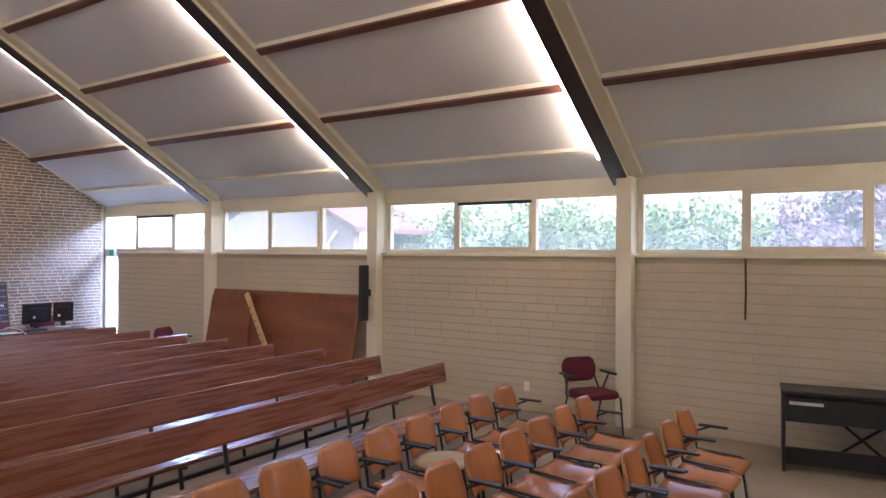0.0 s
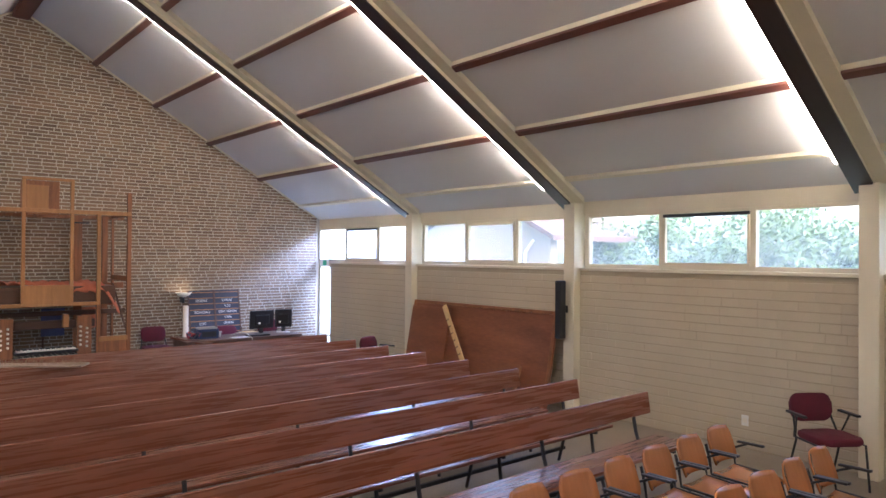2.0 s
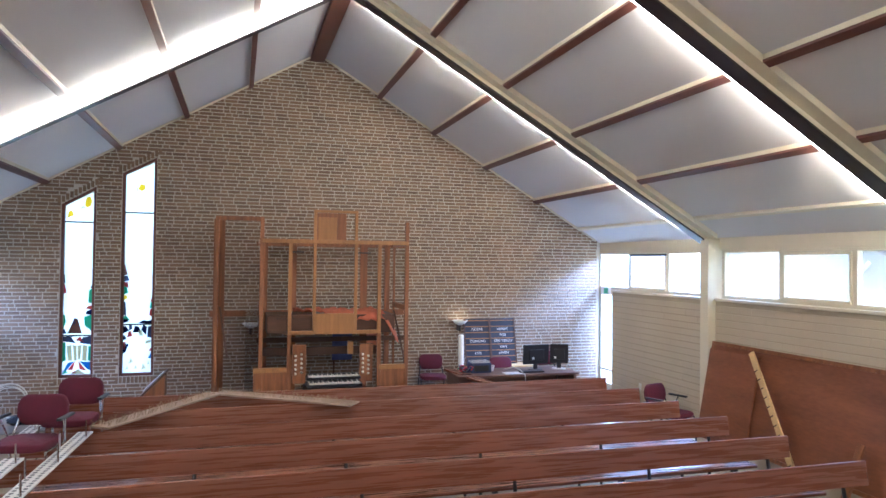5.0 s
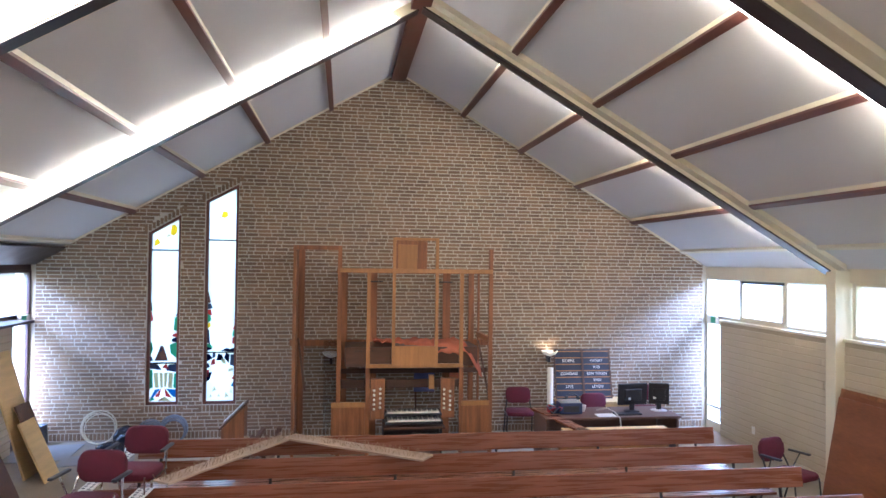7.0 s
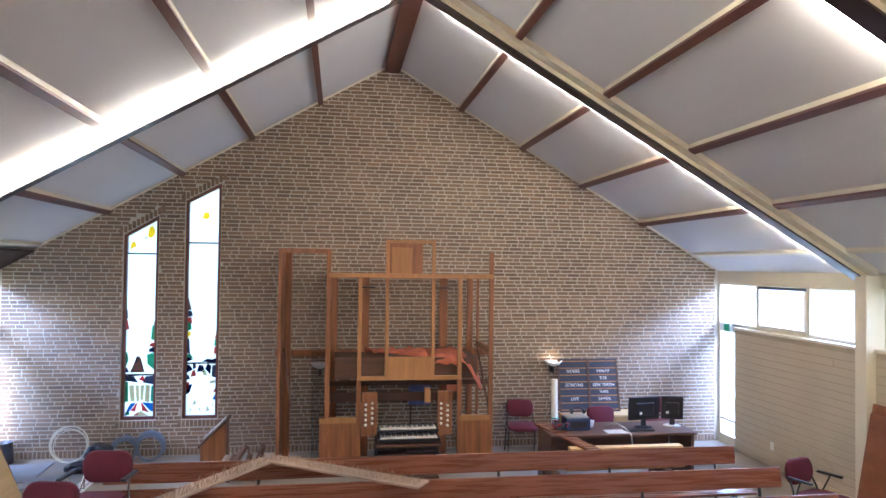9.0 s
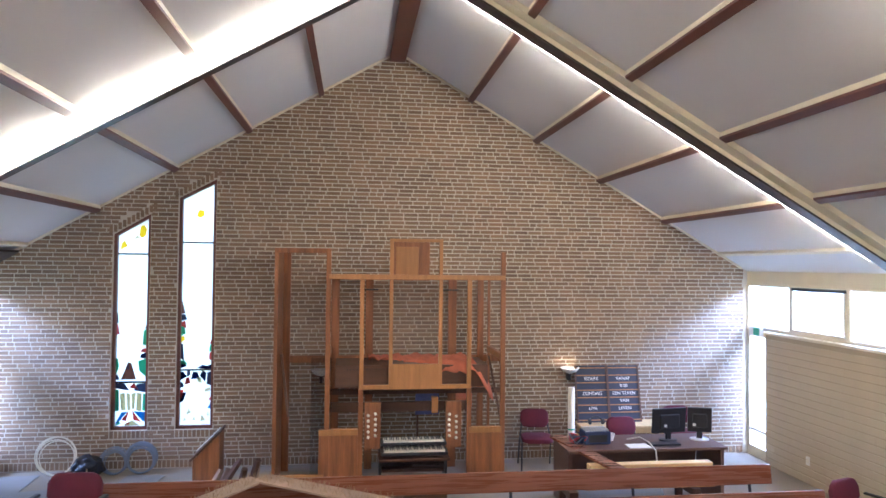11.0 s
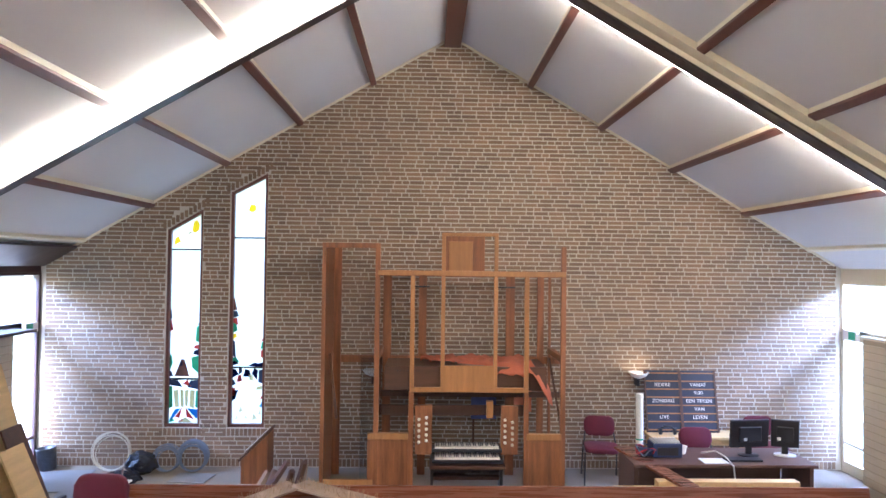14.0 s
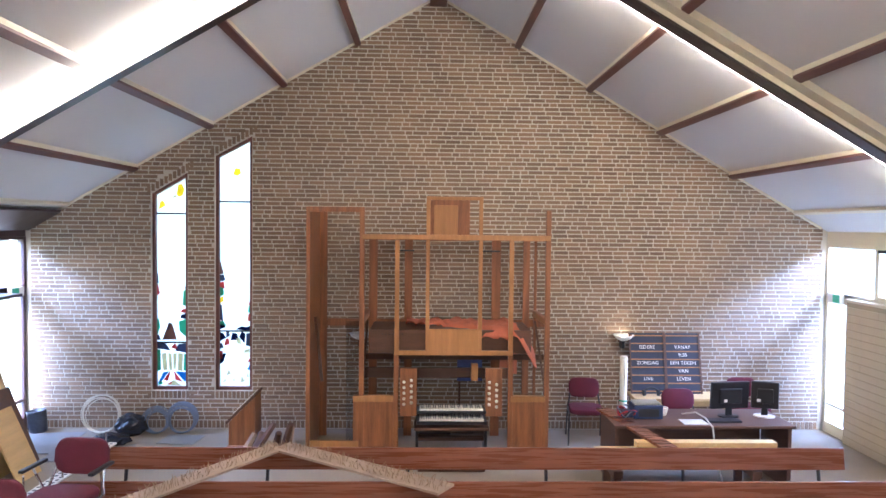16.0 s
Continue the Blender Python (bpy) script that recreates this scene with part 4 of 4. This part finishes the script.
# ---- desk with its clutter ----
DX, DY = 1.62, 1.975
desk = thing("desk", (DX, DY, 0), "dark walnut desk covered with electronics", "desk")
part("top", box((0, 0, 0.71), (0.72, 2.06, 0.745), 0.005), "desk", desk)
part("modesty_panel", box((0.1, 0.06, 0.3), (0.13, 1.94, 0.709), 0.003), "desk", desk)
for y in (0.02, 1.99):
    part("side_panel", box((0.05, y, 0), (0.67, y + 0.045, 0.709), 0.004), "desk", desk)
plank = thing("mahogany_plank", (1.7, 2.005, 0.75), "loose red-brown plank lying over the desk corner", "plank")
part("board", moved(box((0, -0.09, 0), (1.3, 0.09, 0.03), 0.004), pose(0, 0, 0, 0, 3.5, 17)), "bench", plank)
for y, turn in ((3.43, 8), (3.86, -18)):
    mon = thing("monitor", (1.95, y, 0.746), "black computer monitor seen from behind on the desk" if turn > 0 else "black computer monitor turned sideways on the desk", "monitor", "monitors", turn)
    w = 0.24 if turn > 0 else 0.15
    part("housing", moved(box((-0.02, -w, 0.1), (0.02, w, 0.42), 0.01), Matrix.Rotation(radians(4), 4, "Y")), "black", mon)
    part("rear_bulge", box((0.015, -w * 0.6, 0.16), (0.055, w * 0.6, 0.34), 0.014), "black", mon)
    part("neck", box((-0.01, -0.035, 0.01), (0.02, 0.035, 0.2), 0.004), "black", mon)
    part("foot", moved(lathe([(0.12, 0), (0.12, 0.012), (0.03, 0.02)], 20), Matrix.Diagonal((0.8, 1, 1, 1))), "black" if turn > 0 else "zinc", mon)
    part("sticker", box((0.0555, -0.09, 0.18), (0.0575, -0.05, 0.215), 0), "white", mon)
rack = thing("audio_box", (1.98, 2.44, 0.746), "blue-black ribbed electronics box with cables", "electronics")
part("case", box((-0.11, -0.17, 0), (0.11, 0.17, 0.16), 0.012), "blue", rack)
for k in range(9):
    part("rib", box((-0.1, -0.15 + k * 0.035, 0.16), (0.1, -0.138 + k * 0.035, 0.185), 0.002), "zinc", rack)
part("panel", box((0.111, -0.12, 0.03), (0.114, 0.12, 0.12), 0), "black", rack)
gear = thing("cable_heap", (2.0, 2.215, 0.746), "heap of blue and black cables and adapters", "cables")
crng = random.Random(3)
for k in range(6):
    a = crng.uniform(0, 6)
    part("cable", tube([(0.12 * math.cos(a + t * 0.7) * (1 + 0.2 * math.sin(t)), 0.11 * math.sin(a + t * 0.7), 0.02 + 0.09 * abs(math.sin(t * 0.9 + a))) for t in np.linspace(0, 8, 26)], 0.008, 6), ("blue", "black", "red", "black", "hose_blue", "red")[k], gear)
part("adapter", box((-0.12, -0.05, 0), (0.03, 0.12, 0.07), 0.01), "blue", gear)
cup = thing("cup", (1.9, 2.68, 0.746), "small white cup on the desk", "cup")
part("bowl", lathe([(0.03, 0), (0.045, 0.06), (0.055, 0.09), (0.05, 0.09), (0.04, 0.03)], 14), "white", cup)
paper = thing("paper", (2.1, 2.78, 0.746), "white papers on the desk", "paper")
part("sheet", box((0, 0, 0), (0.2, 0.28, 0.006), 0.001), "white", paper)
keys = thing("keyboard", (2.1, 3.265, 0.746), "black keyboard before the monitors", "keyboard")
part("case", box((0, -0.2, 0), (0.14, 0.2, 0.025), 0.005), "black", keys)
wire = thing("cable", (0, 0, 0), "grey-green cable looping off the desk", "cable")
part("lead", tube([(1.9, 2.9, 0.76), (2.05, 3.0, 0.82), (2.2, 3.05, 0.8), (2.37, 3.07, 0.74), (2.4, 3.1, 0.4), (2.45, 3.2, 0.01)], 0.009, 6), "zinc", wire)
timber = [((2.5, 1.7, 0.45), 1.9, "pine"), ((2.78, 2.0, 0.45), 1.55, "oak_light"), ((2.64, 2.1, 0.57), 1.5, "pine")]
for i, ((x, y, z), l, mat) in enumerate(timber):
    t = thing("timber_beam", (x, y, z), "pale sawn beam lying before the desk", "beam", "loose beams")
    part("beam", box((0, 0, 0), (0.12, l, 0.119), 0.006), mat, t)

# ---- the far corner by the dark door ----
lectern = thing("lectern", (0.78, -2.525, 0), "small wooden lectern with a sloping top", "lectern", "", -90)
part("body", prism([(-0.17, 0), (0.17, 0), (0.17, 0.36), (-0.17, 0.7)], "y", -0.18, 0.16), "oak", lectern)
part("top", prism([(0.19, 0.345), (0.205, 0.37), (-0.17, 0.745), (-0.19, 0.72)], "y", -0.21, 0.19), "oak_dark", lectern)
part("sheet_music", prism([(0.17, 0.42), (0.175, 0.425), (-0.12, 0.715), (-0.125, 0.71)], "y", -0.19, -0.05), "white", lectern)
part("plinth", box((-0.19, -0.2, 0), (0.19, 0.18, 0.06), 0.004), "oak", lectern)


def coil(at, r, loops, mat, label, thick, tilt=8):
    c = thing("hose_coil", at, label, "hose", "", 0)
    q = random.Random(loops)
    for k in range(loops):
        rr = r * q.uniform(0.8, 1.03)
        off = q.uniform(0, 0.09)
        ang = q.uniform(-4, 4)
        part("loop", moved(tube([(off, rr * math.cos(a), rr * (1 + math.sin(a)) * 0.98 + thick) for a in np.linspace(0, 2 * math.pi, 33)[:-1]], thick, 6, True), pose(0, 0, 0, ang * 0.4, -tilt, 0)), mat, c)
    return c


coil((0.2, -4.68, 0), 0.27, 6, "hose_white", "coil of cream hose leaning on the brick wall", 0.007)
coil((0.2, -3.55, 0), 0.21, 14, "hose_blue", "coil of blue-grey hose leaning on the brick wall", 0.008)
coil((0.22, -3.9, 0), 0.18, 10, "hose_blue", "small coil of blue-grey hose against the wall", 0.008)


def sack(at, size, label):
    """A crumpled bag: a squashed sphere with folds."""
    s = thing("plastic_bag", at, label, "bag")
    bm = bmesh.new()
    bmesh.ops.create_icosphere(bm, subdivisions=4, radius=1)
    for v in bm.verts:
        f = 1 + 0.22 * noise.noise(v.co * 2.1) + 0.1 * noise.noise(v.co * 5.0)
        v.co = Vector((v.co.x * size[0] * f, v.co.y * size[1] * f, max(0.0, (v.co.z * f + 0.8) / 1.8 * size[2])))
    part("bag", bm, "bag", s, smooth=True)


sack((0.32, -4.22, 0), (0.17, 0.2, 0.3), "black plastic bag slumped by the wall")
sack((0.75, -4.3, 0), (0.16, 0.24, 0.16), "flat black bag on the floor")
bin_ = thing("metal_bin", (0.2, -5.55, 0), "dented dark metal bin leaning by the door", "bin")
part("drum", moved(lathe([(0.1, 0.0), (0.115, 0.02), (0.125, 0.3), (0.13, 0.31), (0.118, 0.31), (0.1, 0.04)], 20), Matrix.Rotation(radians(6), 4, "X")), "bin", bin_, smooth=True)
for k, (x, y, w, d, t) in enumerate(((0.7, -5.3, 0.9, 0.9, 4), (1.1, -4.4, 0.5, 1.0, 12), (0.55, -3.45, 0.4, 0.5, -6))):
    sh = thing("sheet_board", (x, y, 0.001 + 0.002 * k), "grey sheet board lying on the floor", "board", "", t)
    part("sheet", box((-w / 2, -d / 2, 0), (w / 2, d / 2, 0.012), 0.002), "board_grey", sh)
logs = thing("firewood", (1.35, -2.12, 0), "pile of rough split wood pieces", "wood")
for k in range(7):
    a = random.Random(k)
    part("log", tube([(a.uniform(-0.2, 0.1), -0.3 + k * 0.08, 0.05), (a.uniform(-0.15, 0.15), -0.22 + k * 0.085 + a.uniform(-0.05, 0.05), 0.16), (a.uniform(-0.1, 0.2), -0.16 + k * 0.09 + a.uniform(-0.06, 0.1), 0.2 + a.uniform(0, 0.34))], 0.062, 6, False, 0.65), "driftwood" if k % 3 == 0 else "oak_dark", logs)
sackw = thing("plastic_bag", (4.04, -2.2, 0), "blue-white plastic sack under the benches", "bag")
bm = bmesh.new()
bmesh.ops.create_icosphere(bm, subdivisions=3, radius=1)
for v in bm.verts:
    f = 1 + 0.15 * noise.noise(v.co * 2)
    v.co = Vector((v.co.x * 0.15 * f, v.co.y * 0.25 * f, max(0, (v.co.z + 0.8) / 1.8 * 0.42)))
part("bag", bm, "sack", sackw, smooth=True)

# boards stacked against the south wall
for at, w, h, tilt, mat, label in (((2.0, -5.0, 0), 0.62, 1.72, 17, "pine", "tall pale board leaning on the south wall"), ((1.85, -4.82, 0), 0.4, 1.02, 22, "oak_dark", "dark board leaning on the stack"),
                                   ((2.15, -4.68, 0), 0.45, 0.85, 24, "pine", "pale board leaning on the stack"), ((3.3, -4.95, 0), 0.9, 1.3, 22, "pine", "wide pale board leaning on the stack"),
                                   ((3.2, -4.75, 0), 0.5, 1.1, 24, "oak_dark", "brown board leaning on the stack")):
    leaning("stacked_board", at, w, h, tilt, label, mat, 180, "board", 0.0, 0.025)

# ---- pegged boards across the benches ----
def rack_board(a, b, width, mat, label, peg_mat, rows, seed, peg=0.05):
    """A plank from a to b that lies on the bench backs, with rows of pegs."""
    a, b = Vector(a), Vector(b)
    t = thing("pegged_board", a, label, "board", "", math.degrees(math.atan2(b.y - a.y, b.x - a.x)))
    l = (b - a).length
    part("plank", box((0, -width / 2, 0), (l, width / 2, 0.022), 0.003), mat, t)
    q = random.Random(seed)
    bm = bmesh.new()
    for r in range(rows):
        n = int(l / 0.022)
        for k in range(n):
            if q.random() < 0.75:
                x, y = (k + 0.5) * l / n, -width / 2 + width * (r + 0.6) / (rows + 0.2) + q.uniform(-0.006, 0.006)
                add_tube(bm, [(x, y, 0.02), (x + q.uniform(-0.03, 0.03), y + q.uniform(-0.03, 0.03), 0.022 + peg * q.uniform(0.5, 1.2))], 0.0026, 4)
    part("bristle", bm, peg_mat, t)["kind"] = "stuff"
    return t


TOPZ = 0.84
rack_board((3.42, -1.53, TOPZ), (5.0, -2.56, TOPZ), 0.21, "driftwood", "weathered pegged organ board lying across bench backs", "straw", 3, 1)
rack_board((3.4, -1.5, TOPZ + 0.001), (4.46, 0.03, TOPZ + 0.001), 0.24, "driftwood", "weathered pegged organ board with bent pegs on benches", "straw", 3, 2)


def hole_board(a, b, width, label):
    a, b = Vector(a), Vector(b)
    t = thing("pipe_rack", a, label, "pipe rack", "pipe racks", math.degrees(math.atan2(b.y - a.y, b.x - a.x)))
    l = (b - a).length
    part("plate", box((0, -width / 2, 0), (l, width / 2, 0.015), 0.002), "zinc", t)
    n = int(l / 0.06)
    for k in range(n):
        for s in (-1, 1):
            part("hole", moved(lathe([(0.017, 0), (0.017, 0.001)], 10), Matrix.Translation(((k + 0.5 + 0.25 * s) * l / n, s * width * 0.24, 0.0152))), "black", t)
    for k in range(5):
        part("peg", tube([(l * (k + 0.5) / 5, (-1) ** k * width * 0.4, 0.012), (l * (k + 0.5) / 5, (-1) ** k * width * 0.4, 0.17)], 0.008, 8), "chrome", t)


hole_board((5.14, -2.65, TOPZ), (7.2, -2.76, TOPZ), 0.13, "pale perforated pipe rack with metal pegs on benches")
hole_board((5.95, -3.02, TOPZ), (7.7, -3.08, TOPZ), 0.15, "second pale perforated pipe rack on the benches")
hole_board((3.3, -3.14, TOPZ), (5.15, -3.17, TOPZ), 0.12, "pale perforated pipe rack across the last bench backs")
for y in (1.85, 3.3):
    tr = thing("trestle", (2.7, y, 0), "low wooden trestle under loose beams", "trestle")
    part("beam", box((-0.25, -0.05, 0.37), (0.25, 0.05, 0.449), 0.004), "oak_dark", tr)
    for x in (-0.22, 0.18):
        part("leg", box((x, -0.04, 0), (x + 0.05, 0.04, 0.369), 0.003), "oak_dark", tr)

# ---- bricks: gable, then the painted side walls ----
COURSE, LONG, JOINT, PROUD = 0.0606, 0.2045, 0.013, 0.006


def brick_rows(u0, u1, z0, z1, seed, course=COURSE, long=LONG, joint=JOINT):
    """Irregular bond: bricks as (u0, u1, z0, z1)."""
    q = random.Random(seed)
    z = z0
    while z < z1:
        u = u0 - q.uniform(0, long)
        while u < u1:
            w = (long if q.random() < 0.76 else long * 0.47) * q.uniform(0.985, 1.0)
            a, b = max(u, u0), min(u + w, u1)
            if b - a > 0.03:
                yield a, b, z + joint / 2, min(z + course - joint / 2, z1 + 0.03)
            u += w + 0.004 if long > LONG else w + JOINT
        z += course


def brick_mesh(name, bricks, put, proud=PROUD):
    """All bricks of a list in one mesh: a front and four edges each."""
    verts, faces = [], []
    q = random.Random(9)
    for a, b, c, d in bricks:
        n = len(verts)
        e, h = 0.003, proud + q.uniform(-0.3, 0.4) * min(proud, 0.006)
        g = e if proud == PROUD else 0.0004
        verts += [put(a, c, -0.002), put(b, c, -0.002), put(b, d, -0.002), put(a, d, -0.002), put(a + g, c + e, h), put(b - g, c + e, h), put(b - g, d - e, h), put(a + g, d - e, h)]
        faces += [(n + 4, n + 5, n + 6, n + 7), (n, n + 1, n + 5, n + 4), (n + 1, n + 2, n + 6, n + 5), (n + 2, n + 3, n + 7, n + 6), (n + 3, n, n + 4, n + 7)]
    me = bpy.data.meshes.new(name)
    me.from_pydata(verts, [], faces)
    me.update()
    return me


def lay(bricks, parent, near, mat, mat_one, put, proud=PROUD):
    """The bricks near the walk as single pieces, the others joined."""
    single = [b for b in bricks if near(b)][:300]
    chosen = set(single)
    shared = {}
    for a, b, c, d in single:
        key = (round(b - a, 2), round(d - c, 3))
        if key not in shared:
            shared[key] = brick_mesh("brick", [(-key[0] / 2, key[0] / 2, -key[1] / 2, key[1] / 2)], put, proud)
            shared[key].materials.append(M[mat_one])
        ob = new("brick", shared[key])
        ob.parent = parent
        ob.location = Vector(put((a + b) / 2, (c + d) / 2, 0)) - Vector(put(0, 0, 0))
    me = brick_mesh("brickwork", [b for b in bricks if b not in chosen], put, proud)
    me.materials.append(M[mat])
    rest = new("brickwork", me)
    rest.parent = parent
    rest["kind"] = "stuff"


gable_bricks = []
for a, b, c, d in brick_rows(SOUTH, NORTH, 0.125, RIDGE, 21):
    pieces = [(a, b)]
    for y0, y1, sill, h0, h1 in WIN:
        zm = (c + d) / 2
        cut = []
        for p, q in pieces:
            f = min(max(((p + q) / 2 - y0) / (y1 - y0), 0), 1)
            head = h0 + (h1 - h0) * f + 0.12
            inside = sill - 0.115 < zm < head
            if not inside or q < y0 - 0.005 or p > y1 + 0.005:
                cut.append((p, q))
            else:
                if p < y0 - 0.04:
                    cut.append((p, y0 - 0.006))
                if q > y1 + 0.04:
                    cut.append((y1 + 0.006, q))
        pieces = cut
    for p, q in pieces:
        if c < roof_z((p + q) / 2) - 0.02:
            gable_bricks.append((p, q, c, min(d, roof_z(max(abs(p), abs(q))) + 0.08)))
# upright bricks: plinth course, window heads and sills
n = int((NORTH - SOUTH) / COURSE)
gable_bricks += [(SOUTH + k * COURSE + 0.005, SOUTH + (k + 1) * COURSE - 0.005, 0.012, 0.118) for k in range(n)]
for y0, y1, sill, h0, h1 in WIN:
    k = y0 - 0.06
    while k < y1 + 0.05:
        gable_bricks.append((k + 0.005, k + COURSE - 0.005, sill - 0.11, sill - 0.006))
        z = h0 + (h1 - h0) * (k + 0.03 - y0) / (y1 - y0)
        gable_bricks.append((k + 0.005, k + COURSE - 0.005, z + 0.012, z + 0.115))
        k += COURSE
lay(gable_bricks, gable, lambda b: 1.45 < b[0] < 5.0 and 0.7 < b[2] < 1.9, "brick", "brick_piece", lambda u, z, h: (h, u, z))
for name, face, s, x0 in (("wall_north", NORTH, -1, 0.62), ("wall_south", SOUTH, 1, 0.74)):
    rows = list(brick_rows(x0, EAST, 0.005, WALL_TOP - 0.09, 33 + s, 0.1055, 0.44, 0.012))
    lay(rows, bpy.data.objects[name], lambda b: 9.6 < b[0] < 12.6 and 0.55 < b[2] < 2.0 and s < 0, "paint_brick", "paint_piece",
        lambda u, z, h, face=face, s=s: (u, face + s * h, z), 0.007)
